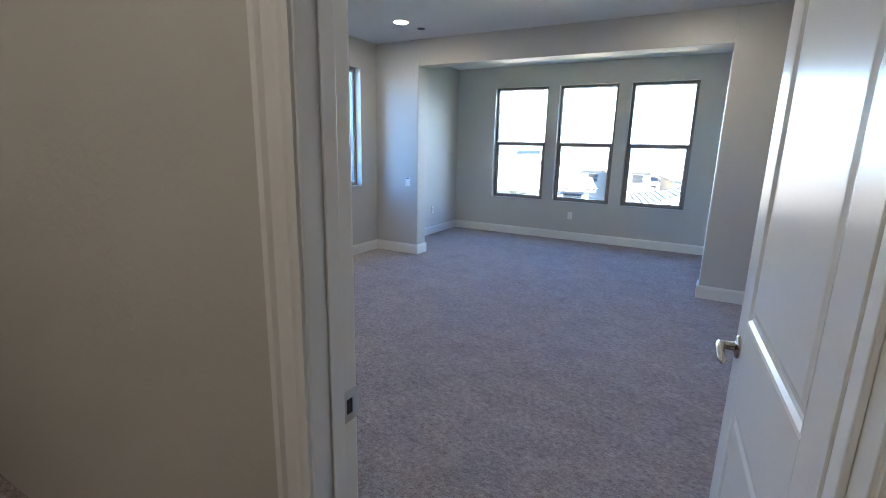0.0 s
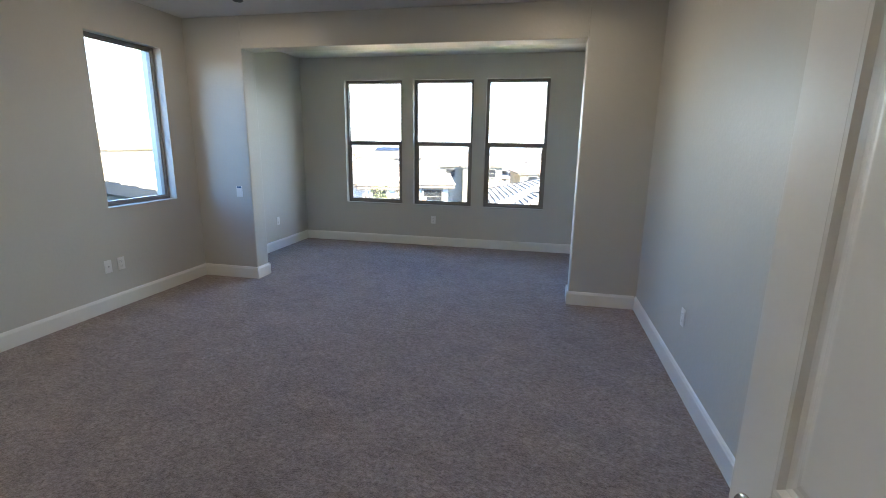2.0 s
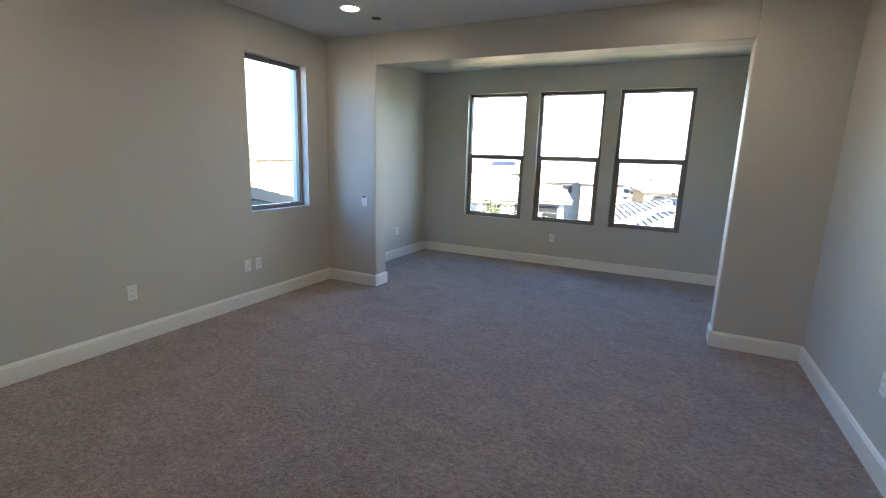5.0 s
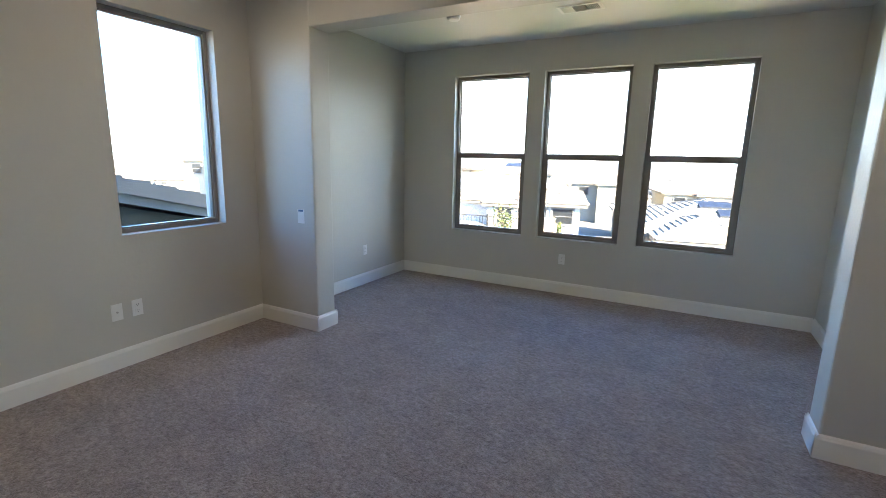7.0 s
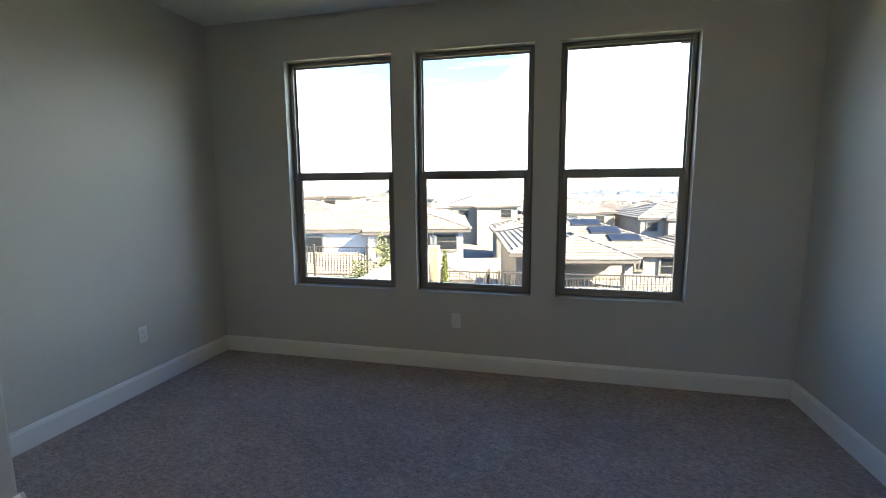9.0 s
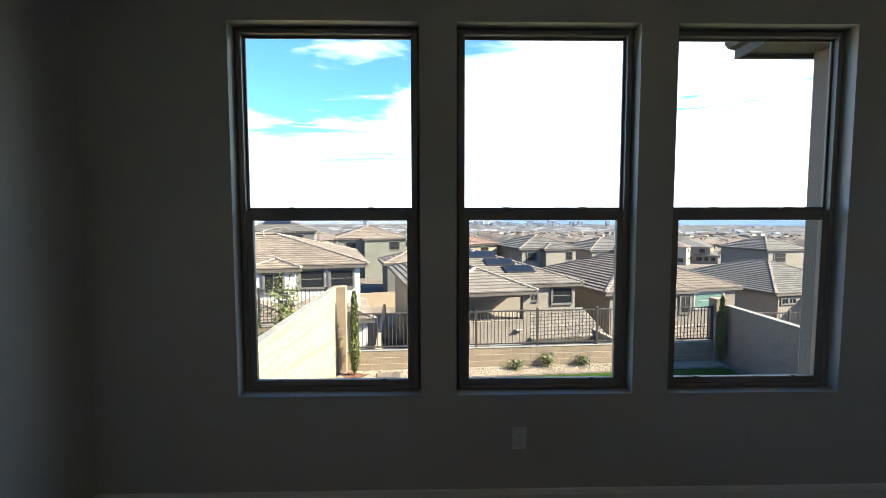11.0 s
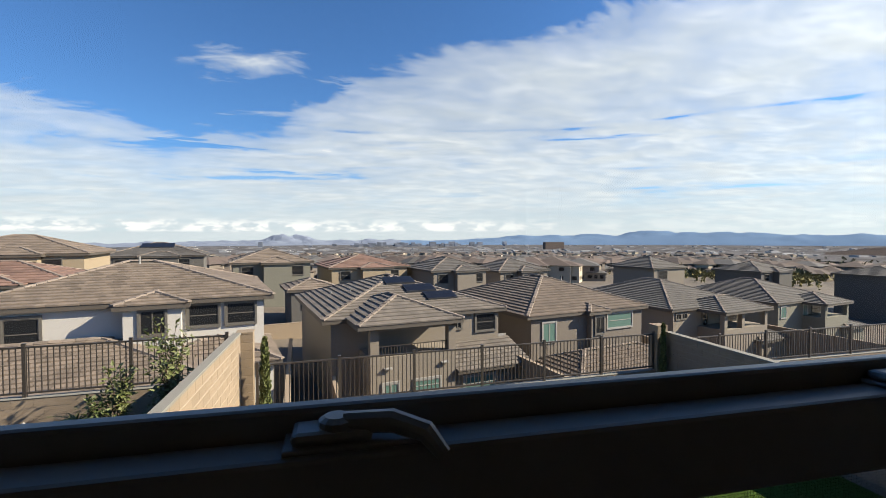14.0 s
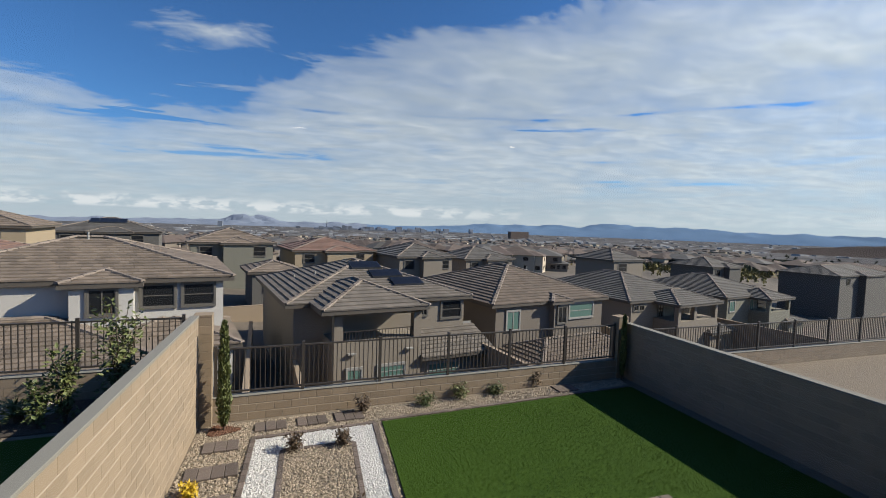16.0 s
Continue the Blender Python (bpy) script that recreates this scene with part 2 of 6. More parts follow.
M_STUCCO = material("tan_stucco", (0.20, 0.175, 0.14), 0.95, vary=0.05, scale=2.0, grain=0.10, grain_scale=90.0, bump=0.8, bump_scale=55.0, dist=0.01)
M_SOFFIT = material("painted_soffit", (0.12, 0.115, 0.105), 0.8, vary=0.05, grain=0.04, bump=0.2)


# ---- mesh helpers ----
def add_box(bm, x0, x1, y0, y1, z0, z1, bevel=0.0, segs=2):
    made = bmesh.ops.create_cube(bm, size=1.0, matrix=Matrix.LocRotScale(((x0 + x1) / 2, (y0 + y1) / 2, (z0 + z1) / 2), None, (abs(x1 - x0), abs(y1 - y0), abs(z1 - z0))))
    if bevel:
        edges = list({e for v in made["verts"] for e in v.link_edges})
        bmesh.ops.bevel(bm, geom=edges, offset=bevel, segments=segs, affect="EDGES", profile=0.5)


def add_cyl(bm, a, b, r0, r1=None, segs=16, caps=True):
    a, b = Vector(a), Vector(b)
    d = b - a
    m = Matrix.Translation((a + b) / 2) @ d.to_track_quat("Z", "Y").to_matrix().to_4x4()
    bmesh.ops.create_cone(bm, cap_ends=caps, segments=segs, radius1=r0, radius2=r0 if r1 is None else r1, depth=d.length, matrix=m)


def add_lathe(bm, centre, axis, profile, segs=24):
    """Turns (radius, height) pairs round an axis through centre."""
    m = Matrix.Translation(centre) @ Vector(axis).to_track_quat("Z", "Y").to_matrix().to_4x4()
    rings = []
    for r, h in profile:
        rings.append([bm.verts.new(m @ Vector((r * math.cos(2 * math.pi * i / segs), r * math.sin(2 * math.pi * i / segs), h))) for i in range(segs)])
    for a, b in zip(rings, rings[1:]):
        for i in range(segs):
            bm.faces.new((a[i], a[(i + 1) % segs], b[(i + 1) % segs], b[i]))
    bm.faces.new(rings[0][::-1])
    bm.faces.new(rings[-1])


def add_tube(bm, points, radii, segs=10):
    rings = []
    pts = [Vector(p) for p in points]
    for i, p in enumerate(pts):
        d = (pts[min(i + 1, len(pts) - 1)] - pts[max(i - 1, 0)]).normalized()
        q = d.to_track_quat("Z", "Y")
        rings.append([bm.verts.new(p + q @ Vector((radii[i] * math.cos(2 * math.pi * k / segs), radii[i] * math.sin(2 * math.pi * k / segs), 0))) for k in range(segs)])
    for a, b in zip(rings, rings[1:]):
        for i in range(segs):
            bm.faces.new((a[i], a[(i + 1) % segs], b[(i + 1) % segs], b[i]))
    bm.faces.new(rings[0][::-1])
    bm.faces.new(rings[-1])


def add_profile(bm, p, q, profile, up=(0, 0, 1), cap=True):
    """Sweeps a closed outline of (out, up) pairs straight from p to q; out is to the right of the way."""
    p, q, up = Vector(p), Vector(q), Vector(up)
    out = (q - p).normalized().cross(up)
    ends = [[bm.verts.new(e + out * o + up * u) for o, u in profile] for e in (p, q)]
    n = len(profile)
    for i in range(n):
        bm.faces.new((ends[0][i], ends[0][(i + 1) % n], ends[1][(i + 1) % n], ends[1][i]))
    if cap:
        bm.faces.new(ends[0][::-1])
        bm.faces.new(ends[1])


def finish(bm, name, smooth=False):
    bmesh.ops.recalc_face_normals(bm, faces=bm.faces)
    me = bpy.data.meshes.new(name)
    bm.to_mesh(me)
    bm.free()
    if smooth:
        for poly in me.polygons:
            poly.use_smooth = True
    return me


def part(name, bm, mat, parent=None, label="", smooth=False):
    me = finish(bm, name, smooth)
    me.materials.append(mat)
    ob = new(name, me)
    if parent is not None:
        ob.parent = parent
    if label:
        ob["label"] = label
    return ob


def raw_mesh(name, verts, faces, mat, parent=None, smooth=False):
    me = bpy.data.meshes.new(name)
    me.from_pydata(verts, [], faces)
    me.materials.append(mat)
    if smooth:
        me.polygons.foreach_set("use_smooth", [True] * len(me.polygons))
    ob = new(name, me)
    if parent is not None:
        ob.parent = parent
    return ob


def thing(name, label, category, at=(0, 0, 0), group="", kind="", rz=0.0):
    ob = new(name)
    ob.empty_display_size = 0.1
    ob.matrix_world = pose(*at, 0, 0, rz)
    return tagged(ob, label, category, group, kind)


def boxes(name, mat, rows, parent=None, label="", bevel=0.0, smooth=False):
    bm = bmesh.new()
    for row in rows:
        add_box(bm, *row, bevel=bevel)
    return part(name, bm, mat, parent, label, smooth)


def structure(name, mat, rows, label, category, bevel=0.0):
    return tagged(boxes(name, mat, rows, bevel=bevel), label, category, kind="structure")


# ---- the room ----
CEIL = 2.74
XL, XR, Y0, YP, YP2, YW = -3.165, 1.515, 1.25, 5.715, 5.93, 7.99
AL, AR = -3.10, 1.30
PL, PR = -2.495, 0.894
HEAD = 2.428
WINDOWS = [(-2.394, -1.496), (-1.320, -0.440), (-0.262, 0.610)]
WZ0, WZ1 = 0.618, 2.418
SIDE_Y0, SIDE_Y1, SIDE_Z0, SIDE_Z1 = 4.60, 5.395, 0.915, 2.39
DOOR_X0, DOOR_X1, DOOR_H = 0.165, 0.985, 2.44
HALL_Y = 1.12

structure("floor", M_CARPET, [(-3.4, 2.8, -1.6, 8.1, -0.25, 0.0)], "mauve-grey cut pile carpet over the whole room", "carpet")
structure("ceiling", M_CEIL, [(-3.4, 2.8, -1.6, 8.2, CEIL, CEIL + 0.2)], "flat off-white textured drywall ceiling", "ceiling")
# window wall, cut by its three openings
cuts = [-3.4]
rows = []
for a, b in WINDOWS:
    rows.append((cuts[-1], a, YW, 8.105, 0.0, CEIL))
    rows += [(a, b, YW, 8.105, 0.0, WZ0), (a, b, YW, 8.105, WZ1, CEIL)]
    cuts.append(b)
rows.append((cuts[-1], 1.75, YW, 8.105, 0.0, CEIL))
structure("wall_north", M_WALL, rows, "warm grey painted wall with three tall windows", "wall")
rows, last = [], -3.46
for a, b in WINDOWS:
    rows += [(last, a - 0.055, 8.105, 8.2, -0.25, 2.95), (a - 0.055, b + 0.055, 8.105, 8.2, -0.25, WZ0 - 0.03), (a - 0.055, b + 0.055, 8.15, 8.2, WZ1 + 0.055, 2.95)]
    last = b + 0.055
rows.append((last, 1.30, 8.105, 8.2, -0.25, 2.95))
structure("wall_cladding", M_STUCCO, rows, "rough tan stucco on the outside of the window wall", "wall")
structure("wall_west", M_WALL, [(-3.4, XL, Y0 - 0.13, SIDE_Y0, 0, CEIL), (-3.4, XL, SIDE_Y1, YP, 0, CEIL),
                                (-3.4, XL, SIDE_Y0, SIDE_Y1, 0, SIDE_Z0), (-3.4, XL, SIDE_Y0, SIDE_Y1, SIDE_Z1, CEIL)],
          "warm grey painted wall with one side window", "wall")
structure("wall_west_alcove", M_WALL, [(-3.4, AL, YP2, YW, 0, CEIL)], "warm grey painted side wall of the alcove", "wall")
structure("wall_east", M_WALL, [(XR, 1.75, Y0, YP, 0, CEIL)], "warm grey painted long side wall", "wall")
structure("wall_east_alcove", M_WALL, [(AR, 1.75, YP2, YW, 0, CEIL)], "warm grey painted side wall of the alcove", "wall")
structure("wall_pier_west", M_WALL, [(-3.4, PL, YP, YP2, 0, CEIL)], "warm grey drywall pier with rounded corner", "wall", 0.012)
structure("wall_pier_east", M_WALL, [(PR, 1.75, YP, YP2, 0, CEIL)], "warm grey drywall pier with rounded corner", "wall", 0.012)
structure("beam", M_WALL, [(PL - 0.002, PR + 0.002, YP + 0.001, YP2 - 0.001, HEAD, CEIL)], "dropped drywall header over the alcove opening", "beam", 0.006)
structure("wall_south", M_WALL, [(-3.15, DOOR_X0 - 0.02, HALL_Y, Y0, 0, CEIL), (DOOR_X1 + 0.02, 2.6, HALL_Y, Y0, 0, CEIL),
                                 (DOOR_X0 - 0.02, DOOR_X1 + 0.02, HALL_Y, Y0, DOOR_H + 0.02, CEIL)], "warm grey painted wall with the doorway", "wall")
structure("wall_hall", M_WALL, [(-3.4, -2.9, -1.6, HALL_Y, 0, CEIL), (2.6, 2.75, -1.6, HALL_Y, 0, CEIL), (-2.9, 2.6, -1.6, -1.45, 0, CEIL)],
          "plain grey walls of the hallway", "wall")

# baseboards: square foot, small ogee on top
BASE = [(0.0, 0.0), (0.016, 0.0), (0.016, 0.108), (0.012, 0.116), (0.010, 0.124), (0.005, 0.130), (0.0, 0.132)]


def baseboard(p, q):
    bm = bmesh.new()
    add_profile(bm, (*p, 0.0), (*q, 0.0), BASE)
    return tagged(part("baseboard", bm, M_TRIM), "white painted wooden baseboard along the wall", "baseboard", kind="structure")


for p, q in (((AL + 0.016, YW), (AR - 0.016, YW)), ((AL, YP2 + 0.016), (AL, YW)), ((AR, YW), (AR, YP2 + 0.016)),
             ((XL, Y0), (XL, YP)), ((XL + 0.016, YP), (PL + 0.016, YP)), ((PL, YP - 0.016), (PL, YP2 + 0.016)), ((PL + 0.016, YP2), (AL + 0.016, YP2)),
             ((AR - 0.016, YP2), (PR - 0.016, YP2)), ((PR, YP2 + 0.016), (PR, YP - 0.016)), ((PR - 0.016, YP), (XR - 0.016, YP)), ((XR, YP), (XR, Y0)),
             ((XR, Y0), (DOOR_X1 + 0.10, Y0)), ((DOOR_X0 - 0.10, Y0), (XL, Y0))):
    if (Vector(p) - Vector(q)).length > 0.05:
        baseboard(p, q)

# door lining, stop and casing
jamb = thing("door_frame", "white painted wooden door frame with moulded casing", "door frame", (DOOR_X0, HALL_Y, 0), kind="structure")
for name, rows in (("jamb", [(-0.02, 0.0, -0.003, Y0 - HALL_Y + 0.003, 0, DOOR_H)]), ("jamb", [(DOOR_X1 - DOOR_X0, DOOR_X1 - DOOR_X0 + 0.02, -0.003, Y0 - HALL_Y + 0.003, 0, DOOR_H)]),
                   ("jamb", [(-0.02, DOOR_X1 - DOOR_X0 + 0.02, -0.003, Y0 - HALL_Y + 0.003, DOOR_H, DOOR_H + 0.02)]),
                   ("door_stop", [(0.0, 0.006, 0.050, 0.090, 0, DOOR_H)]), ("door_stop", [(DOOR_X1 - DOOR_X0 - 0.010, DOOR_X1 - DOOR_X0, 0.050, 0.090, 0, DOOR_H)])):
    boxes(name, M_TRIM, rows, jamb, bevel=0.003)
CASE = [(0.0, 0.0), (0.085, 0.0), (0.085, 0.018), (0.070, 0.018), (0.060, 0.012), (0.035, 0.010), (0.020, 0.013), (0.012, 0.010), (0.0, 0.008)]
for side, y, s in (("hall", -0.003, -1), ("room", Y0 - HALL_Y + 0.003, 1)):
    for x, o in ((-0.006, -1), (DOOR_X1 - DOOR_X0 + 0.006, 1)):
        bm = bmesh.new()
        ends = [[bm.verts.new((x + o * u, y + s * v, z)) for u, v in CASE] for z in (0, DOOR_H + 0.09)]
        n = len(CASE)
        for i in range(n):
            bm.faces.new((ends[0][i], ends[0][(i + 1) % n], ends[1][(i + 1) % n], ends[1][i]))
        bm.faces.new(ends[0]), bm.faces.new(ends[1])
        part("casing", bm, M_TRIM, jamb)
    boxes("casing", M_TRIM, [(-0.006, DOOR_X1 - DOOR_X0 + 0.006, min(y, y + s * 0.014), max(y, y + s * 0.014), DOOR_H + 0.006, DOOR_H + 0.088)], jamb, bevel=0.003)
bm = bmesh.new()
for r in ((0.0, 0.0025, 0.0915, 0.136, 0.850, 0.868), (0.0, 0.0025, 0.0915, 0.136, 0.905, 0.924), (0.0, 0.0025, 0.0915, 0.099, 0.868, 0.905), (0.0, 0.0025, 0.119, 0.136, 0.868, 0.905), (-0.010, 0.0025, 0.136, 0.1385, 0.858, 0.916)):
    add_box(bm, *r)
strike = part("strike_plate", bm, M_STEEL, jamb, "brushed steel strike plate")
boxes("latch_hole", M_SLOT, [(0.0003, 0.001, 0.099, 0.119, 0.868, 0.905)], strike)

# the door: hinged on its far edge, standing open into the room; local x runs from hinge to latch
DW, DT = 0.785, 0.035
door = thing("door_1", "white two-panel interior door standing open", "door", (DOOR_X1 - 0.002, Y0 + 0.012, 0.0), kind="structure", rz=93.5)


def door_leaf():
    """Stiles, rails and raised panels of one leaf; thickness along local y from 0 to -DT."""
    st = 0.110
    for name, r in (("stile", (0, st, -DT, 0, 0.012, DOOR_H - 0.006)), ("stile", (DW - st, DW, -DT, 0, 0.012, DOOR_H - 0.006)), ("rail", (st, DW - st, -DT, 0, 0.012, 0.23)),
                    ("rail", (st, DW - st, -DT, 0, 0.775, 1.010)), ("rail", (st, DW - st, -DT, 0, DOOR_H - 0.12, DOOR_H - 0.006))):
        boxes(name, M_DOOR, [r], door, bevel=0.0015)
    for z0, z1 in ((0.23, 0.775), (1.010, DOOR_H - 0.12)):
        bm = bmesh.new()
        for side in (1, -1):
            loops = []
            for inset, depth in ((0.0, 0.0), (0.006, 0.001), (0.014, 0.008), (0.024, 0.010), (0.034, 0.0085), (0.046, 0.0045), (0.050, 0.004)):
                yy = -depth if side > 0 else -DT + depth
                loops.append([bm.verts.new(v) for v in ((st + inset, yy, z0 + inset), (DW - st - inset, yy, z0 + inset), (DW - st - inset, yy, z1 - inset), (st + inset, yy, z1 - inset))])
            for a, b in zip(loops, loops[1:]):
                for i in range(4):
                    bm.faces.new((a[i], a[(i + 1) % 4], b[(i + 1) % 4], b[i]))
            bm.faces.new(loops[-1])
        part("door_panel", bm, M_DOOR, door)


door_leaf()
for side in (1, -1):
    y = 0.0 if side > 0 else -DT
    bm = bmesh.new()
    add_lathe(bm, (DW - 0.06, y, 0.92), (0, side, 0), [(0.033, 0.0), (0.033, 0.004), (0.030, 0.008), (0.020, 0.010), (0.013, 0.013), (0.012, 0.040), (0.011, 0.050)], 28)
    rose = part("door_handle", bm, M_NICKEL, door, "satin nickel lever handle", True)
    bm = bmesh.new()
    pts = [(DW - 0.06 - s, y + side * (0.046 + 0.006 * math.sin(s * 24)), 0.92 + 0.004 * math.sin(s * 40) - 0.10 * s * s * 4) for s in (-0.012, 0.0, 0.02, 0.045, 0.07, 0.095, 0.110)]
    add_tube(bm, pts, [0.009, 0.014, 0.0135, 0.012, 0.011, 0.0105, 0.006], 14)
    part("lever", bm, M_NICKEL, rose, smooth=True)
boxes("latch", M_STEEL, [(DW - 0.001, DW + 0.0015, -0.030, -0.005, 0.89, 0.95)], door)
for z in (0.25, 1.2, 2.15):
    bm = bmesh.new()
    add_cyl(bm, (-0.004, -DT - 0.006, z - 0.045), (-0.004, -DT - 0.006, z + 0.045), 0.006, segs=12)
    part("hinge", bm, M_NICKEL, door)


# ---- windows ----
def ring(bm, x0, x1, z0, z1, w, y0, y1, bottom=None, top=None, bevel=0.003):
    """A rectangular frame of four mitred-looking members, butted end to end."""
    b, t = w if bottom is None else bottom, w if top is None else top
    add_box(bm, x0, x0 + w, y0, y1, z0, z1, bevel)
    add_box(bm, x1 - w, x1, y0, y1, z0, z1, bevel)
    add_box(bm, x0 + w, x1 - w, y0, y1, z0, z0 + b, bevel)
    add_box(bm, x0 + w, x1 - w, y0, y1, z1 - t, z1, bevel)


def pane(x0, x1, z0, z1, y, parent, name="pane"):
    ob = boxes(name, M_GLASS, [(x0, x1, y, y + 0.004, z0, z1)], parent)
    ob.visible_shadow = False
    return ob


def single_hung(name, x0, x1, z0, z1):
    """Fixed pane above, sliding sash below, both in a dark vinyl frame set 65 mm back in the wall."""
    x0, x1, z0, z1 = x0 + 0.012, x1 - 0.012, z0 + 0.006, z1 - 0.012
    w, h, mid = x1 - x0, z1 - z0, 1.523 - z0
    win = thing(name, "tall dark bronze single-hung window over the yard", "window", (x0, YW, z0), kind="structure")
    bm = bmesh.new()
    ring(bm, 0.0, w, 0.0, h, 0.022, 0.066, 0.113, bottom=0.020)
    ring(bm, -0.013, w + 0.013, -0.007, h + 0.013, 0.013, 0.085, 0.112, bottom=0.007)
    ring(bm, 0.022, w - 0.022, mid, h - 0.022, 0.012, 0.098, 0.111, bottom=0.026)
    frame_ob = part("window_frame", bm, M_BRONZE, win)
    bm = bmesh.new()
    for x in (0.022, w - 0.022):
        add_box(bm, x - 0.003, x + 0.003, 0.0665, 0.074, 0.02, h - 0.022)
    part("track", bm, M_BRONZE, frame_ob)
    bm = bmesh.new()
    ring(bm, 0.024, w - 0.024, 0.021, mid + 0.011, 0.032, 0.070, 0.097, bottom=0.030, top=0.050)
    sash = part("sash", bm, M_BRONZE, win)
    for u in (0.27, 0.72):
        bm = bmesh.new()
        add_box(bm, w * u - 0.036, w * u + 0.036, 0.073, 0.096, mid + 0.0110, mid + 0.0140, 0.001)
        add_box(bm, w * u - 0.032, w * u + 0.008, 0.075, 0.096, mid + 0.0135, mid + 0.0205, 0.003)
        add_lathe(bm, (w * u - 0.010, 0.085, mid + 0.0195), (0, 0, 1), [(0.009, 0.0), (0.009, 0.004), (0.006, 0.006)], 14)
        add_tube(bm, [(w * u - 0.006, 0.084, mid + 0.0215), (w * u + 0.018, 0.078, mid + 0.0225), (w * u + 0.034, 0.070, mid + 0.0185), (w * u + 0.042, 0.065, mid + 0.0085)], [0.0055, 0.006, 0.0055, 0.004], 10)
        part("sash_lock", bm, M_BRONZE, sash, "dark sash lock with curved thumb lever")
    for u in (0.2, 0.8):
        boxes("tilt_latch", M_BRONZE, [(w * u - 0.012, w * u + 0.012, 0.062, 0.0695, 0.040, 0.058)], sash, bevel=0.002)
    pane(0.033, w - 0.033, mid + 0.024, h - 0.033, 0.104, win)
    pane(0.054, w - 0.054, 0.049, mid - 0.039, 0.082, win)
    # insect screen outside the lower half, as crossing ribbons
    verts, faces = [], []
    pitch, half, xa, xb, za, zb, y = 0.0026, 0.00015, 0.03, w - 0.03, 0.024, mid, 0.1175

    def ribbon(a, b, c, d):
        i = len(verts)
        verts.extend(((a, y, c), (b, y, c), (b, y, d), (a, y, d)))
        faces.append((i, i + 1, i + 2, i + 3))
    for i in range(int((xb - xa) / pitch)):
        ribbon(xa + i * pitch - half, xa + i * pitch + half, za, zb)
    for i in range(int((zb - za) / pitch)):
        ribbon(xa, xb, za + i * pitch - half, za + i * pitch + half)
    screen = raw_mesh("insect_screen", verts, faces, M_MESH, win)
    screen["kind"] = "stuff"
    bm = bmesh.new()
    ring(bm, 0.024, w - 0.024, 0.021, mid + 0.01, 0.010, 0.1135, 0.121, bevel=0.001)
    part("screen_frame", bm, M_BRONZE, win)


for i, (a, b) in enumerate(WINDOWS):
    single_hung("window_%d" % (i + 1), a, b, WZ0, WZ1)

# fixed side window in the west wall: built along x, turned to face the room
side_w = SIDE_Y1 - SIDE_Y0
win = thing("window_4", "dark framed fixed side window", "window", (XL, SIDE_Y0, SIDE_Z0), kind="structure", rz=90.0)
bm = bmesh.new()
ring(bm, 0.0, side_w, 0.0, SIDE_Z1 - SIDE_Z0, 0.030, 0.085, 0.150)
ring(bm, 0.030, side_w - 0.030, 0.030, SIDE_Z1 - SIDE_Z0 - 0.030, 0.012, 0.095, 0.130)
part("window_frame", bm, M_BRONZE, win)
pane(0.040, side_w - 0.040, 0.040, SIDE_Z1 - SIDE_Z0 - 0.040, 0.105, win)


# ---- small fixtures ----
def wall_plate(kind, x, y, z, rz):
    """Plate of 70 x 115 mm; local -y points into the room."""
    label = {"outlet": "white duplex outlet in a white wall plate", "switch": "white wall switch with a blue film strip", "cable": "white blank cable wall plate"}[kind]
    ob = thing("light_switch" if kind == "switch" else "wall_outlet", label, "switch" if kind == "switch" else "outlet", (x, y, z), "" if kind == "switch" else "outlets round the room", rz=rz)
    plate = boxes("plate", M_PLATE, [(-0.036, 0.036, -0.006, 0.0, -0.058, 0.058)], ob, bevel=0.003)
    if kind == "outlet":
        for s in (-1, 1):
            bm = bmesh.new()
            add_box(bm, -0.017, 0.017, -0.0085, -0.006, s * 0.021 - 0.014, s * 0.021 + 0.014, 0.002)
            face = part("socket", bm, M_PLATE, plate)
            boxes("slot", M_SLOT, [(-0.008, -0.006, -0.0088, -0.0084, s * 0.021 - 0.002, s * 0.021 + 0.007), (0.006, 0.008, -0.0088, -0.0084, s * 0.021 - 0.002, s * 0.021 + 0.007),
                                   (-0.002, 0.002, -0.0088, -0.0084, s * 0.021 - 0.010, s * 0.021 - 0.006)], plate)
    elif kind == "switch":
        boxes("rocker", M_PLATE, [(-0.017, 0.017, -0.010, -0.006, -0.034, 0.034)], plate, bevel=0.002)
        boxes("film", M_SCREENBLUE, [(-0.026, 0.026, -0.0068, -0.0061, 0.040, 0.056)], plate, "blue protective film")
    else:
        bm = bmesh.new()
        add_cyl(bm, (0, -0.006, 0), (0, -0.013, 0), 0.006, segs=12)
        part("socket", bm, M_STEEL, plate)
    return ob


wall_plate("cable", XL, 4.51, 0.398, 90)
wall_plate("outlet", XL, 4.642, 0.398, 90)
wall_plate("outlet", XL, 3.426, 0.400, 90)
wall_plate("outlet", AL, 7.15, 0.405, 90)
wall_plate("outlet", -1.005, YW, 0.395, 0)
wall_plate("outlet", XR, 4.30, 0.45, -90)
wall_plate("outlet", AR, 6.72, 0.42, -90)
wall_plate("switch", -2.645, YP, 0.975, 0)


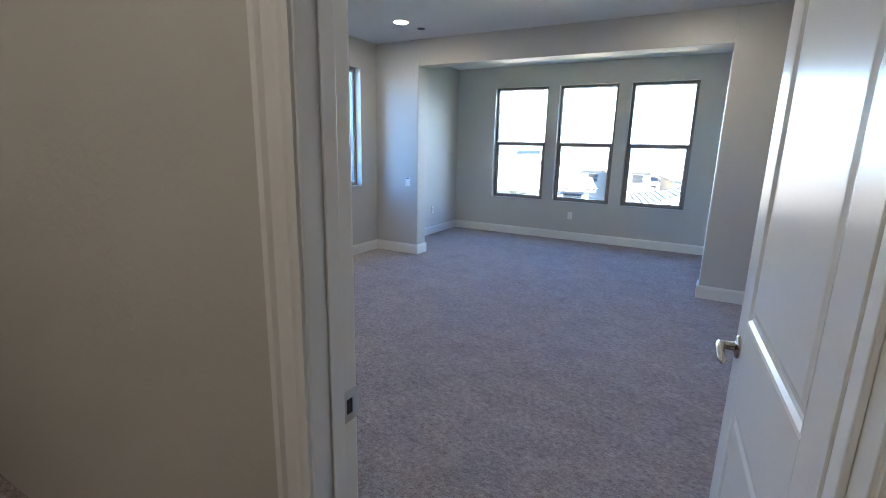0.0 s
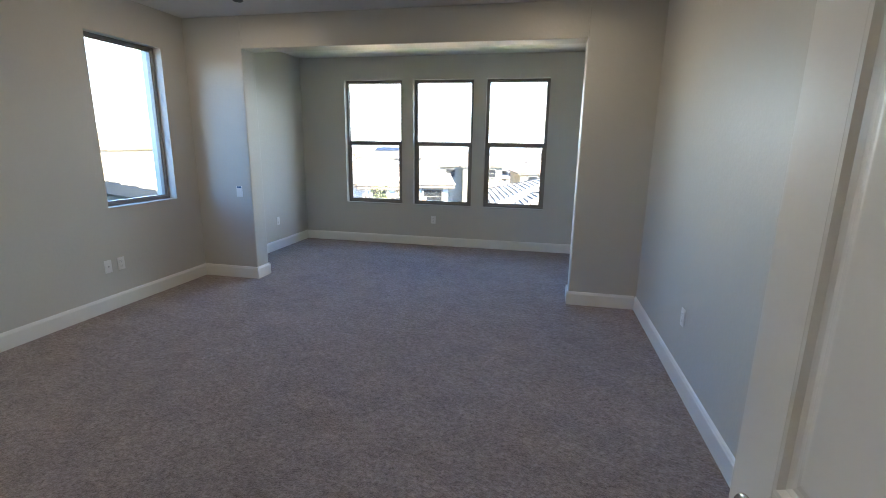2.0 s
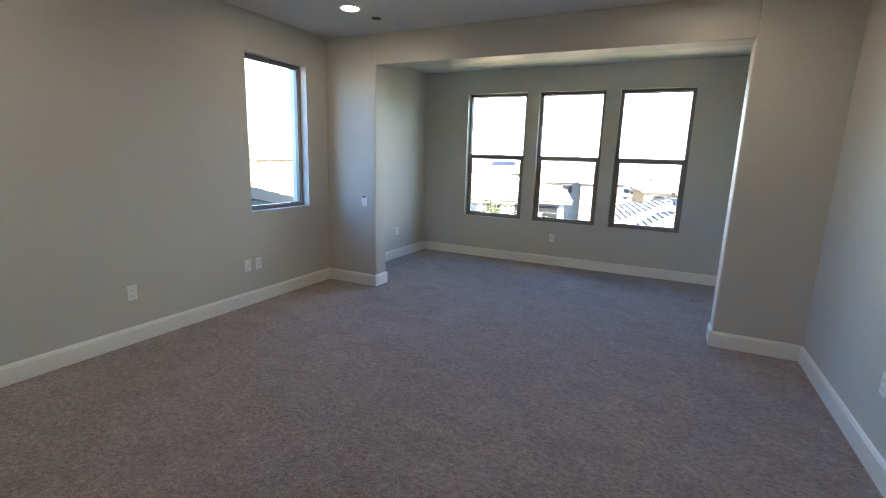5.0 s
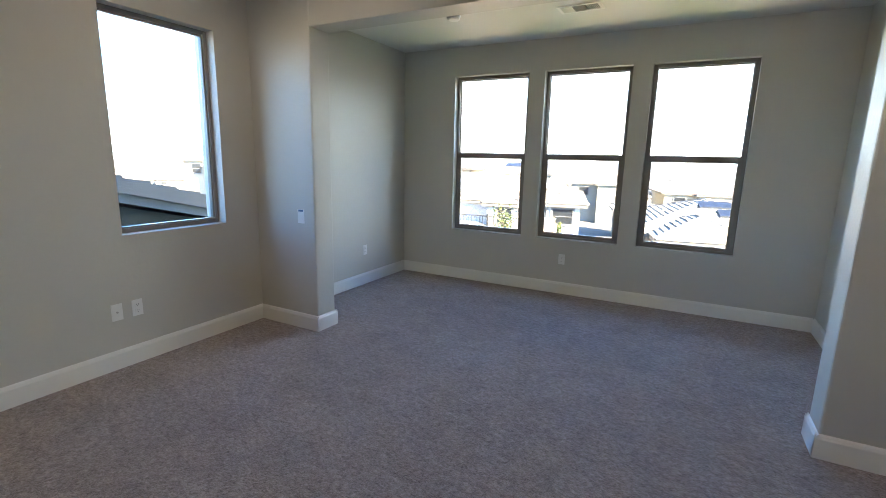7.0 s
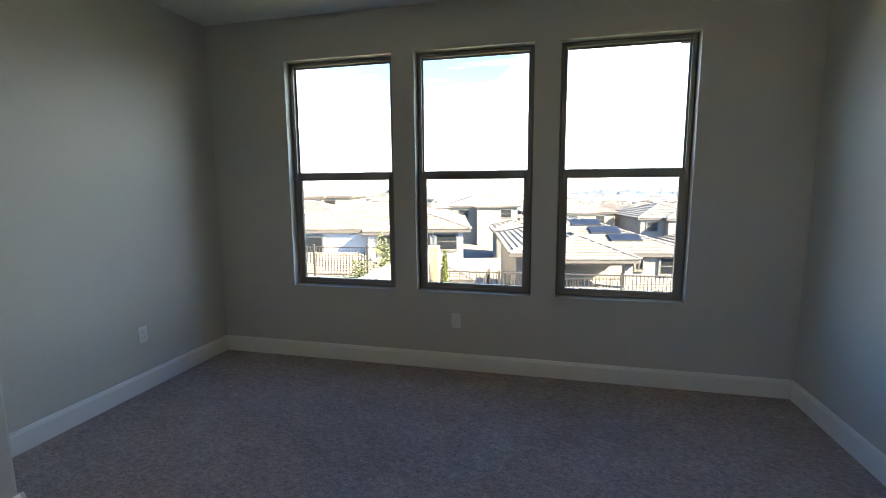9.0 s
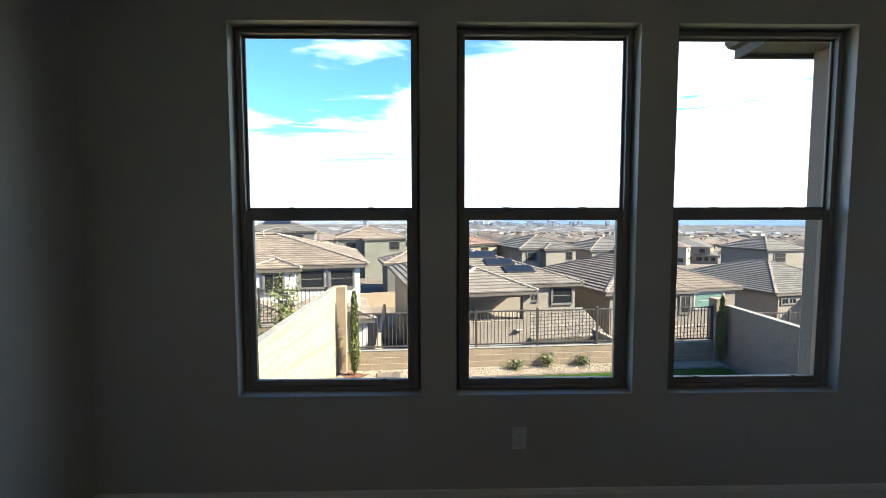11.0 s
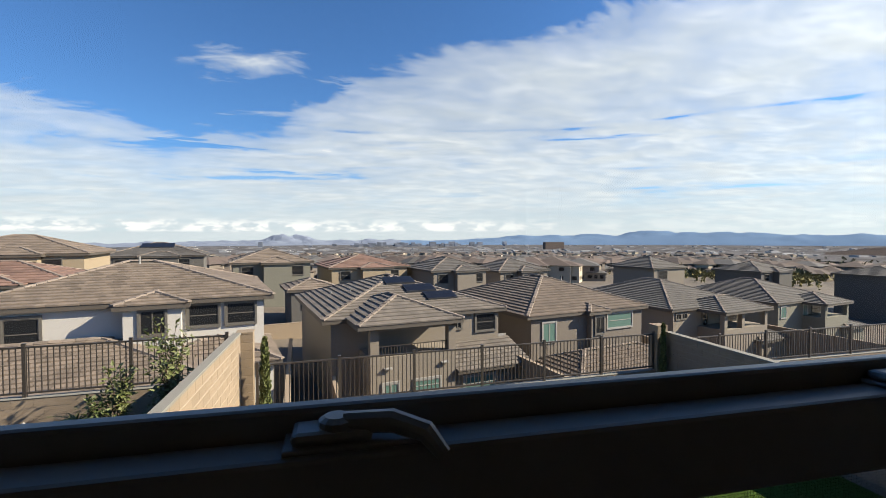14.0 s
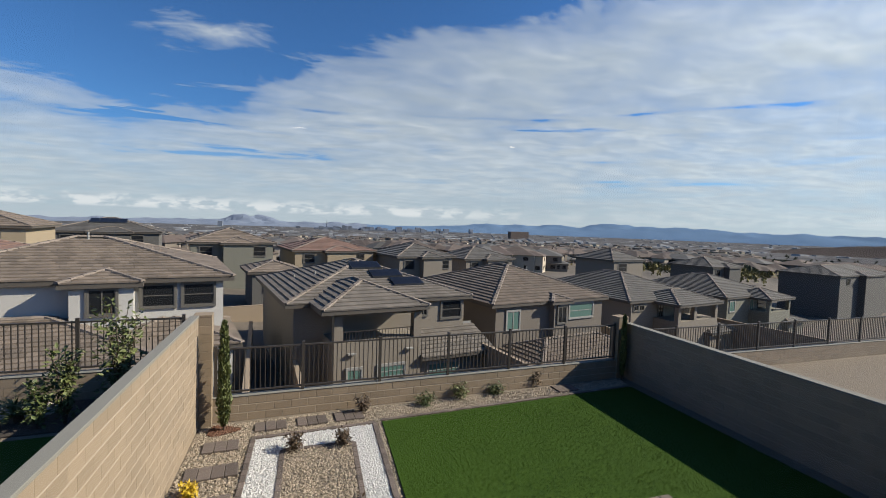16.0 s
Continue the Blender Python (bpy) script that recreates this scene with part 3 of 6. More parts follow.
def down_light(x, y):
    ob = thing("recessed_light", "round white recessed ceiling light, lit, five of six added", "ceiling light", (x, y, CEIL))
    bm = bmesh.new()
    add_lathe(bm, (0, 0, 0), (0, 0, -1), [(0.098, 0.0), (0.098, 0.003), (0.090, 0.007), (0.078, 0.007), (0.074, 0.004), (0.074, 0.0005)], 40)
    part("trim_ring", bm, M_TRIM, ob, smooth=True)
    bm = bmesh.new()
    add_lathe(bm, (0, 0, -0.0072), (0, 0, -1), [(0.070, 0.0), (0.070, 0.001), (0.05, 0.003), (0.001, 0.004)], 40)
    part("diffuser", bm, M_LAMP, ob, "warm glowing diffuser")


# the one recessed light in view
down_light(-2.233, 4.938)
# three unseen lights added at mirrored spots to warm and brighten the room
down_light(0.55, 4.938)
down_light(-2.233, 2.4)
down_light(0.55, 2.4)
# two unseen lights added to brighten the hall walls
down_light(0.1, 0.1)
down_light(-1.2, -0.2)

vent = thing("ceiling_vent", "white stamped metal ceiling air vent", "vent", (-0.80, 7.12, CEIL), rz=-2)
bm = bmesh.new()
ring(bm, -0.18, 0.18, -0.10, 0.10, 0.028, 0.0, 0.008, bevel=0.002)
bmesh.ops.rotate(bm, verts=bm.verts, cent=(0, 0, 0), matrix=Matrix.Rotation(radians(90), 3, "X"))
bmesh.ops.translate(bm, verts=bm.verts, vec=(0, 0, -0.008))
part("frame", bm, M_TRIM, vent)
boxes("backing", M_SLOT, [(-0.152, 0.152, -0.072, 0.072, -0.0015, -0.0005)], vent)
for bank, (a, b) in enumerate(((-0.150, -0.055), (-0.047, 0.047), (0.055, 0.150))):
    for k in range(7):
        bm = bmesh.new()
        if bank == 1:
            add_box(bm, a + 0.001, b - 0.001, -0.009, 0.009, -0.0008, 0.0008)
            bmesh.ops.rotate(bm, verts=bm.verts, cent=((a + b) / 2, 0, 0), matrix=Matrix.Rotation(radians(40), 3, "X"))
            bmesh.ops.translate(bm, verts=bm.verts, vec=(0, -0.063 + k * 0.021, -0.0075))
        else:
            add_box(bm, -0.006, 0.006, -0.070, 0.070, -0.0008, 0.0008)
            bmesh.ops.rotate(bm, verts=bm.verts, cent=(0, 0, 0), matrix=Matrix.Rotation(radians(40 if bank else -40), 3, "Y"))
            bmesh.ops.translate(bm, verts=bm.verts, vec=(a + 0.008 + k * 0.0133, 0, -0.0075))
        part("slat", bm, M_TRIM, vent)

alarm = thing("smoke_detector", "round white smoke detector on the ceiling", "smoke detector", (-1.88, 6.90, CEIL))
bm = bmesh.new()
add_lathe(bm, (0, 0, 0), (0, 0, -1), [(0.068, 0.0), (0.068, 0.010), (0.060, 0.014), (0.058, 0.030), (0.045, 0.040), (0.002, 0.041)], 36)
body = part("body", bm, M_PLATE, alarm, smooth=False)
bm = bmesh.new()
add_cyl(bm, (0.02, 0.02, -0.041), (0.02, 0.02, -0.0435), 0.012, segs=16)
part("button", bm, M_PLATE, alarm)
cap = thing("sprinkler_head", "small round sprinkler cover in the ceiling", "sprinkler", (-2.185, 5.27, CEIL))
bm = bmesh.new()
add_lathe(bm, (0, 0, 0), (0, 0, -1), [(0.045, 0.0), (0.045, 0.004), (0.040, 0.008), (0.002, 0.009)], 28)
part("cover", bm, M_SOFFIT, cap)

speck = thing("dirt_speck", "tiny dark smear of dirt on the glass", "dirt", (-2.0654, YW + 0.1025, 1.6848), rz=0)
speck.matrix_world = pose(-2.0654, YW + 0.1025, 1.6848, 0, 12, 0)
bm = bmesh.new()
add_lathe(bm, (0, 0, 0), (0, 0, 1), [(0.00004, -0.0011), (0.00012, -0.0008), (0.00006, -0.0004), (0.00005, 0.0002), (0.00016, 0.0005), (0.00005, 0.0008), (0.00006, 0.0012)], 8)
part("smear", bm, M_TRIM, speck)


# ---- outdoors: materials ----
M_GROUND = material("desert_ground", (0.0912, 0.0746, 0.0578), 0.95, vary=0.45, scale=0.02, grain=0.7, grain_scale=0.25, bump=0.2, bump_scale=2.0, dist=0.05)
M_BLOCK = material("tan_block", (0.222, 0.171, 0.118), 0.95, vary=0.05, scale=3.0, grain=0.10, grain_scale=70.0, bump=0.5, bump_scale=80.0, dist=0.004, piece=0.10)
M_BLOCK_J = material("tan_block_run", (0.222, 0.174, 0.126), 0.95, vary=0.05, scale=3.0, grain=0.10, grain_scale=70.0, bump=0.5, bump_scale=80.0, dist=0.004, island=0.10)
M_MORTAR = material("mortar", (0.318, 0.27, 0.212), 0.95, vary=0.08, scale=5.0, grain=0.1, bump=0.4)
M_CAPSTONE = material("grey_wall_cap", (0.17, 0.165, 0.145), 0.95, vary=0.10, scale=6.0, grain=0.15, grain_scale=60.0, bump=0.6, bump_scale=70.0, dist=0.006)
M_IRON = material("bronze_iron", (0.0396, 0.0324, 0.0274), 0.5, vary=0.05, grain=0.04, bump=0.05)
M_GRAVEL = material("tan_gravel", (0.27, 0.222, 0.165), 0.9, vary=0.10, scale=1.5, grain=0.06, bump=0.2, bump_scale=90.0, island=0.42)
M_GRAVEL_BED = material("gravel_bed", (0.15, 0.12, 0.088), 0.95, vary=0.25, scale=12.0, grain=0.25, grain_scale=45.0, bump=0.9, bump_scale=40.0, dist=0.02)
M_WHITE = material("white_stone", (0.495, 0.489, 0.47), 0.8, vary=0.04, scale=3.0, grain=0.04, bump=0.2, bump_scale=80.0, island=0.10)
M_WHITE_BED = material("white_stone_bed", (0.341, 0.335, 0.322), 0.9, vary=0.15, scale=15.0, grain=0.15, grain_scale=50.0, bump=0.8, bump_scale=40.0, dist=0.02)
M_PAVER = material("red_grey_paver", (0.101, 0.0795, 0.0674), 0.9, vary=0.15, scale=5.0, grain=0.12, grain_scale=60.0, bump=0.4, bump_scale=60.0, piece=0.30)
M_TURF = material("artificial_turf", (0.034, 0.067, 0.009), 0.85, vary=0.12, scale=0.7, grain=0.14, grain_scale=35.0, bump=0.4, bump_scale=110.0, dist=0.02, specular=0.08)
M_BLADE = material("turf_blades", (0.039, 0.074, 0.011), 0.8, vary=0.12, scale=0.8, grain=0.1, bump=0.0, island=0.06, specular=0.08)
M_LEAF = material("dark_leaf", (0.0612, 0.0828, 0.0216), 0.6, vary=0.2, scale=6.0, grain=0.1, bump=0.0, island=0.4)
M_LEAF_Y = material("yellow_green_leaf", (0.085, 0.102, 0.028), 0.6, vary=0.2, scale=6.0, grain=0.1, bump=0.0, island=0.35)
M_LEAF_RED = material("reddish_leaf", (0.072, 0.0468, 0.0252), 0.65, vary=0.2, scale=6.0, grain=0.1, bump=0.0, island=0.4)
M_FLOWER = material("yellow_flower", (0.464, 0.322, 0.0124), 0.6, vary=0.15, scale=6.0, grain=0.1, bump=0.0, island=0.25)
M_BARK = material("brown_bark", (0.0771, 0.0482, 0.0313), 0.9, vary=0.2, scale=10.0, grain=0.2, bump=0.5, bump_scale=50.0)
M_MULCH = material("red_mulch", (0.106, 0.0482, 0.0265), 0.95, vary=0.2, scale=10.0, grain=0.3, grain_scale=60.0, bump=0.8, bump_scale=60.0, island=0.4)
M_ROCK = material("pale_rock", (0.34, 0.31, 0.28), 0.9, vary=0.15, scale=4.0, grain=0.15, bump=0.5, bump_scale=20.0, dist=0.02, island=0.3)
M_ROAD = material("asphalt", (0.0482, 0.0482, 0.0482), 0.9, vary=0.1, scale=0.5, grain=0.15, bump=0.3)
M_TILE_TAN = material("tan_roof_tile", (0.144, 0.114, 0.0894), 0.9, vary=0.10, scale=0.6, grain=0.1, grain_scale=20.0, bump=0.2, island=0.25)
M_TILE_GREY = material("grey_roof_tile", (0.118, 0.102, 0.0869), 0.9, vary=0.10, scale=0.6, grain=0.1, grain_scale=20.0, bump=0.2, island=0.22)
M_TILE_BROWN = material("brown_roof_tile", (0.103, 0.0795, 0.0626), 0.9, vary=0.10, scale=0.6, grain=0.1, grain_scale=20.0, bump=0.2, island=0.25)
M_TILE_SLATE = material("slate_roof_tile", (0.0716, 0.0666, 0.0619), 0.9, vary=0.10, scale=0.6, grain=0.1, grain_scale=20.0, bump=0.2, island=0.22)
M_TILE_RED = material("red_roof_tile", (0.159, 0.0963, 0.0746), 0.9, vary=0.10, scale=0.6, grain=0.1, grain_scale=20.0, bump=0.2, island=0.25)
WALL_PALE = material("pale_grey_stucco", (0.40, 0.385, 0.36), 0.95, vary=0.05, scale=0.7, grain=0.05, bump=0.4, bump_scale=30.0)
WALL_TAN = material("grey_tan_stucco", (0.185, 0.16, 0.13), 0.95, vary=0.05, scale=0.7, grain=0.05, bump=0.4, bump_scale=30.0)
WALL_BROWN = material("brown_grey_stucco", (0.145, 0.125, 0.105), 0.95, vary=0.05, scale=0.7, grain=0.05, bump=0.4, bump_scale=30.0)
WALL_GREEN = material("green_grey_stucco", (0.150, 0.146, 0.118), 0.95, vary=0.05, scale=0.7, grain=0.05, bump=0.4, bump_scale=30.0)
WALL_CREAM = material("cream_stucco", (0.265, 0.212, 0.144), 0.95, vary=0.05, scale=0.7, grain=0.05, bump=0.4, bump_scale=30.0)
WALL_GREY = material("dark_grey_stucco", (0.090, 0.086, 0.080), 0.95, vary=0.05, scale=0.7, grain=0.05, bump=0.4, bump_scale=30.0)
M_FASCIA = material("dark_fascia", (0.072, 0.0612, 0.0504), 0.7, vary=0.05, grain=0.03, bump=0.1)
M_FRAME_DARK = material("dark_window_surround", (0.0936, 0.0864, 0.0756), 0.6, vary=0.04, grain=0.02, bump=0.05)
M_FRAME_LIGHT = material("pale_window_surround", (0.241, 0.236, 0.222), 0.6, vary=0.04, grain=0.02, bump=0.05)
M_PANE_DARK = material("dark_far_glass", (0.0144, 0.0158, 0.018), 0.08, vary=0.05, grain=0.0, bump=0.0)
M_PANE_GREEN = material("green_blinds_behind_glass", (0.0864, 0.158, 0.137), 0.12, vary=0.05, grain=0.0, bump=0.0)
M_SOLAR = material("solar_glass", (0.00864, 0.00936, 0.013), 0.3, vary=0.1, scale=3.0, grain=0.0, bump=0.0, specular=0.2)
M_SOLAR_LINE = material("solar_frame", (0.072, 0.0792, 0.0936), 0.4, 0.6, vary=0.0, grain=0.0, bump=0.0)
M_SOIL = material("dark_soil", (0.0432, 0.0346, 0.0274), 0.95, vary=0.25, scale=4.0, grain=0.3, grain_scale=30.0, bump=0.8, bump_scale=40.0, dist=0.02)
M_FAR_WALL = material("far_walls", (0.20, 0.17, 0.14), 0.95, vary=0.10, scale=0.02, grain=0.0, bump=0.0, island=0.35)
M_FAR_ROOF = material("far_roofs", (0.0894, 0.0674, 0.0568), 0.95, vary=0.10, scale=0.02, grain=0.0, bump=0.0, island=0.40)
M_FAR_TREE = material("far_foliage", (0.070, 0.075, 0.040), 0.95, vary=0.3, scale=0.05, grain=0.0, bump=0.0, island=0.4)
# aerial haze is mixed into both range colours as blue and paleness
M_HAZY_RANGE = material("hazy_far_range", (0.112, 0.178, 0.275), 1.0, vary=0.15, scale=0.004, grain=0.10, grain_scale=0.02, bump=0.0, specular=0.0)
M_HAZY_RANGE_PALE = material("hazy_far_range_pale", (0.155, 0.185, 0.24), 1.0, vary=0.15, scale=0.004, grain=0.12, grain_scale=0.02, bump=0.0, specular=0.0)
M_HILL = material("brown_hill", (0.060, 0.052, 0.050), 1.0, vary=0.25, scale=0.008, grain=0.15, grain_scale=0.05, bump=0.0, specular=0.0)
# far city plain, its colour greyed to stand for haze
M_HAZY_PLAIN = material("hazy_city_plain", (0.095, 0.095, 0.100), 1.0, vary=0.7, scale=0.005, grain=1.3, grain_scale=0.02, bump=0.0, specular=0.0)
# grey-green stucco with the shade of the narrow gap put into its colour
M_NEAR_WALL_SHADED = material("shaded_green_stucco", (0.0409, 0.0443, 0.0385), 0.95, vary=0.05, scale=0.7, grain=0.05, bump=0.4, bump_scale=30.0)
M_RIDGE = material("pale_ridge_tile", (0.169, 0.138, 0.114), 0.9, vary=0.10, scale=0.8, grain=0.1, grain_scale=20.0, bump=0.2, island=0.25)
M_FAR_ROOF_GREY = material("far_grey_roofs", (0.0722, 0.0698, 0.0674), 0.95, vary=0.10, scale=0.02, grain=0.0, bump=0.0, island=0.40)
M_FAR_CREAM = material("far_cream_walls", (0.36, 0.31, 0.235), 0.95, vary=0.10, scale=0.02, grain=0.0, bump=0.0, island=0.25)
M_SHED = material("far_pale_sheds", (0.30, 0.30, 0.30), 0.9, vary=0.10, scale=0.02, grain=0.0, bump=0.0, island=0.35)
M_FAR_OLIVE = material("far_yellow_foliage", (0.15, 0.13, 0.045), 0.95, vary=0.3, scale=0.05, grain=0.0, bump=0.0, island=0.4)
M_NEAR_FASCIA = material("grey_fascia_board", (0.0722, 0.0761, 0.0713), 0.8, vary=0.05, grain=0.04, bump=0.1)
M_TOWER = material("far_tower", (0.163, 0.183, 0.217), 0.6, vary=0.1, scale=0.01, grain=0.0, bump=0.0, island=0.4)

# ---- terrain ----
def land(x, y):
    r = math.hypot(x, y - 8.0)
    z = -7.4 - 0.085 * max(-40.0, min(70.0, x)) * math.exp(-max(0.0, r - 60.0) / 55.0)
    z -= 56.0 * (1.0 - math.exp(-max(0.0, r - 60.0) / 1000.0))
    return z + (0.5 * noise.noise((x * 0.02, y * 0.02, 0.0)) + 3.0 * noise.noise((x * 0.002, y * 0.002, 3.0)) * min(1.0, r / 800.0)) * min(1.0, r / 60.0)


radii = [0, 8, 16, 24, 32, 42, 54, 70, 90, 115, 150, 200, 270, 360, 480, 640, 860, 1150, 1500, 2000, 2700, 3500, 4300, 4900]
spokes = 96
verts, faces = [(0.0, 8.0, land(0, 8))], []
for r in radii[1:]:
    for k in range(spokes):
        a = 2 * math.pi * k / spokes
        x, y = r * math.cos(a), 8.0 + r * math.sin(a)
        verts.append((x, y, land(x, y)))
for k in range(spokes):
    faces.append((0, 1 + k, 1 + (k + 1) % spokes))
for j in range(len(radii) - 2):
    a, b = 1 + j * spokes, 1 + (j + 1) * spokes
    for k in range(spokes):
        faces.append((a + k, b + k, b + (k + 1) % spokes, a + (k + 1) % spokes))
ground = raw_mesh("ground", verts, faces, M_GROUND, smooth=True)
ground.data.materials.append(M_HAZY_PLAIN)
# beyond 1 km the sheet takes the haze-greyed colour
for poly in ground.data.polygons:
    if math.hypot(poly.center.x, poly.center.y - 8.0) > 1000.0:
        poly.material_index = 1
tagged(ground, "dry tan desert ground falling to a wide valley", "ground", kind="structure")


def ridge(name, mat, label, dist, a0, a1, base, height, seed, steps=220, rows=10, depth=500.0, rugged=0.22):
    """A rugged range seen from afar, along an arc of azimuths in degrees to the right of +y; height is a function of azimuth."""
    verts, faces = [], []
    for j in range(rows):
        f = j / (rows - 1)
        for i in range(steps):
            a = a0 + (a1 - a0) * i / (steps - 1)
            rad, d = radians(a), dist + depth * f
            x, y = -2.2 + d * math.sin(rad), 8.0 + d * math.cos(rad)
            rough = noise.fractal((x * 0.006, y * 0.006, seed), 1.0, 2.1, 5)
            profile = f ** 0.8 * (1.0 + rugged * rough)
            verts.append((x, y, base + height(a) * profile + 3.0 * rough * f))
    for j in range(rows - 1):
        for i in range(steps - 1):
            k = j * steps + i
            faces.append((k, k + 1, k + steps + 1, k + steps))
    tagged(raw_mesh(name, verts, faces, mat, smooth=rugged < 0.3), label, "mountains", kind="structure")


def bump_at(a, centre, width):
    return math.exp(-((a - centre) / width) ** 2)


# both ranges carry the valley's haze in their base colour
ridge("backdrop_mountains_west", M_HAZY_RANGE_PALE, "bare mountain far across the valley, haze painted pale", 4250, -75, 14, -62,
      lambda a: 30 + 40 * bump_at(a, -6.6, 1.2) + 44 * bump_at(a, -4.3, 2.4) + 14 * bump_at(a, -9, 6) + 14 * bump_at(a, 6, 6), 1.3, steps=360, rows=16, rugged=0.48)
ridge("backdrop_mountains_east", M_HAZY_RANGE, "long mountain range across the valley, haze painted blue", 4000, 8, 88, -62,
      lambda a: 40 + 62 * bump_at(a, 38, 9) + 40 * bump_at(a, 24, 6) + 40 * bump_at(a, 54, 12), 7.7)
ridge("backdrop_hill", M_HILL, "dark brown desert hill beyond the houses", 900, 53, 84, -26, lambda a: max(0.0, 6 + 34 * bump_at(a, 72, 9) - 8 * bump_at(a, 52, 3)), 4.1, 160, 12, 180.0, 0.32)

# far suburb, towers and trees
rng = random.Random(11)
far = {kind: ([], []) for kind in ("wall", "cream", "roof", "grey", "pane")}
tree_v, tree_f = [], []


def far_block(x, y, z, turn, w, l, h, wall, roof, panes):
    """Walls, hip roof and window panes of one house seen from far off."""
    c, d, o = math.cos(turn), math.sin(turn), 0.6

    def at(u, v, k):
        return (x + u * c - v * d, y + u * d + v * c, z + k)
    verts, faces = far[wall]
    i = len(verts)
    verts.extend([at(-w, -l, -3), at(w, -l, -3), at(w, l, -3), at(-w, l, -3), at(-w, -l, h), at(w, -l, h), at(w, l, h), at(-w, l, h)])
    faces.extend([(i, i + 1, i + 5, i + 4), (i + 1, i + 2, i + 6, i + 5), (i + 2, i + 3, i + 7, i + 6), (i + 3, i, i + 4, i + 7)])
    verts, faces = far[roof]
    i = len(verts)
    m = min(w, l)
    a, b = ((0, -l + m), (0, l - m)) if l >= w else ((-w + m, 0), (w - m, 0))
    verts.extend([at(-w - o, -l - o, h - 0.1), at(w + o, -l - o, h - 0.1), at(w + o, l + o, h - 0.1), at(-w - o, l + o, h - 0.1), at(*a, h + 0.36 * m), at(*b, h + 0.36 * m)])
    if l >= w:
        faces.extend([(i, i + 1, i + 4), (i + 1, i + 2, i + 5, i + 4), (i + 2, i + 3, i + 5), (i + 3, i, i + 4, i + 5)])
    else:
        faces.extend([(i, i + 1, i + 5, i + 4), (i + 1, i + 2, i + 5), (i + 2, i + 3, i + 4, i + 5), (i + 3, i, i + 4)])
    if not panes:
        return
    verts, faces = far["pane"]
    for top in ((h - 0.7, h - 3.6) if h > 5 else (h - 0.7,)):
        for k in range(3):
            if rng.random() < 0.25:
                continue
            u, g = -w * 0.62 + k * w * 0.62, rng.uniform(0.4, 0.9)
            for p, q in (((u - g, -l - 0.05), (u + g, -l - 0.05)), ((-w - 0.05, (u - g) * l / w), (-w - 0.05, (u + g) * l / w))):
                i = len(verts)
                verts.extend([at(*p, top - 1.3), at(*q, top - 1.3), at(*q, top), at(*p, top)])
                faces.append((i, i + 1, i + 2, i + 3))


for _ in range(5200):
    r = 100.0 * math.exp(rng.random() * 2.75)
    a = radians(rng.uniform(-70, 78))
    x, y = -2 + r * math.sin(a), 8 + r * math.cos(a)
    if r < 165 or (a > radians(30) and r < 240):
        continue
    if a > radians(52) and (r > 420 or rng.random() < 0.55):
        continue
    turn = radians(rng.choice((12, 12, 102, -30, 55)) + rng.uniform(-6, 6))
    s = rng.uniform(0.9, 1.2)
    wall, roof = rng.choice(("wall", "wall", "cream")), rng.choice(("roof", "roof", "grey"))
    h = rng.choice((3.4, 5.9, 6.1))
    far_block(x, y, land(x, y), turn, s * rng.uniform(4.5, 6.5), s * rng.uniform(5.5, 8), h, wall, roof, r < 420)
    if r < 300:
        q = turn + rng.choice((0.0, 1.57))
        far_block(x + 4.5 * math.cos(q), y - 5.0 * abs(math.sin(q)) - 2.0, land(x, y), turn, 3.2, 4.2, h - rng.choice((0.1, 2.6)), wall, roof, True)
for key, name, mat, label, category in (("wall", "distant_houses", M_FAR_WALL, "countless tan stucco houses down the valley", "houses"),
                                        ("cream", "distant_cream_houses", M_FAR_CREAM, "cream stucco houses scattered down the valley", "houses"),
                                        ("roof", "distant_roofs", M_FAR_ROOF, "brown tiled hip roofs of distant houses", "roofs"),
                                        ("grey", "distant_grey_roofs", M_FAR_ROOF_GREY, "dark grey hip roofs of distant houses", "roofs"),
                                        ("pane", "distant_windows", M_PANE_DARK, "small dark windows of distant houses", "windows")):
    tagged(raw_mesh(name, *far[key], mat), label, category, kind="stuff")


def leaf_cloud(verts, faces, centre, radius, n, size, r):
    for _ in range(n):
        v = Vector((r.gauss(0, 0.45), r.gauss(0, 0.45), r.gauss(0, 0.45)))
        p = Vector(centre) + Vector((v.x * radius[0], v.y * radius[1], v.z * radius[2]))
        q = Euler((r.uniform(0, 6.3), r.uniform(0, 6.3), r.uniform(0, 6.3))).to_matrix()
        s = size * r.uniform(0.6, 1.3)
        i = len(verts)
        verts.extend((p + q @ Vector((-s * 0.5, 0, 0)), p + q @ Vector((0, -s * 0.3, s * 0.1)), p + q @ Vector((s * 0.6, 0, 0)), p + q @ Vector((0, s * 0.3, s * 0.1))))
        faces.append((i, i + 1, i + 2, i + 3))


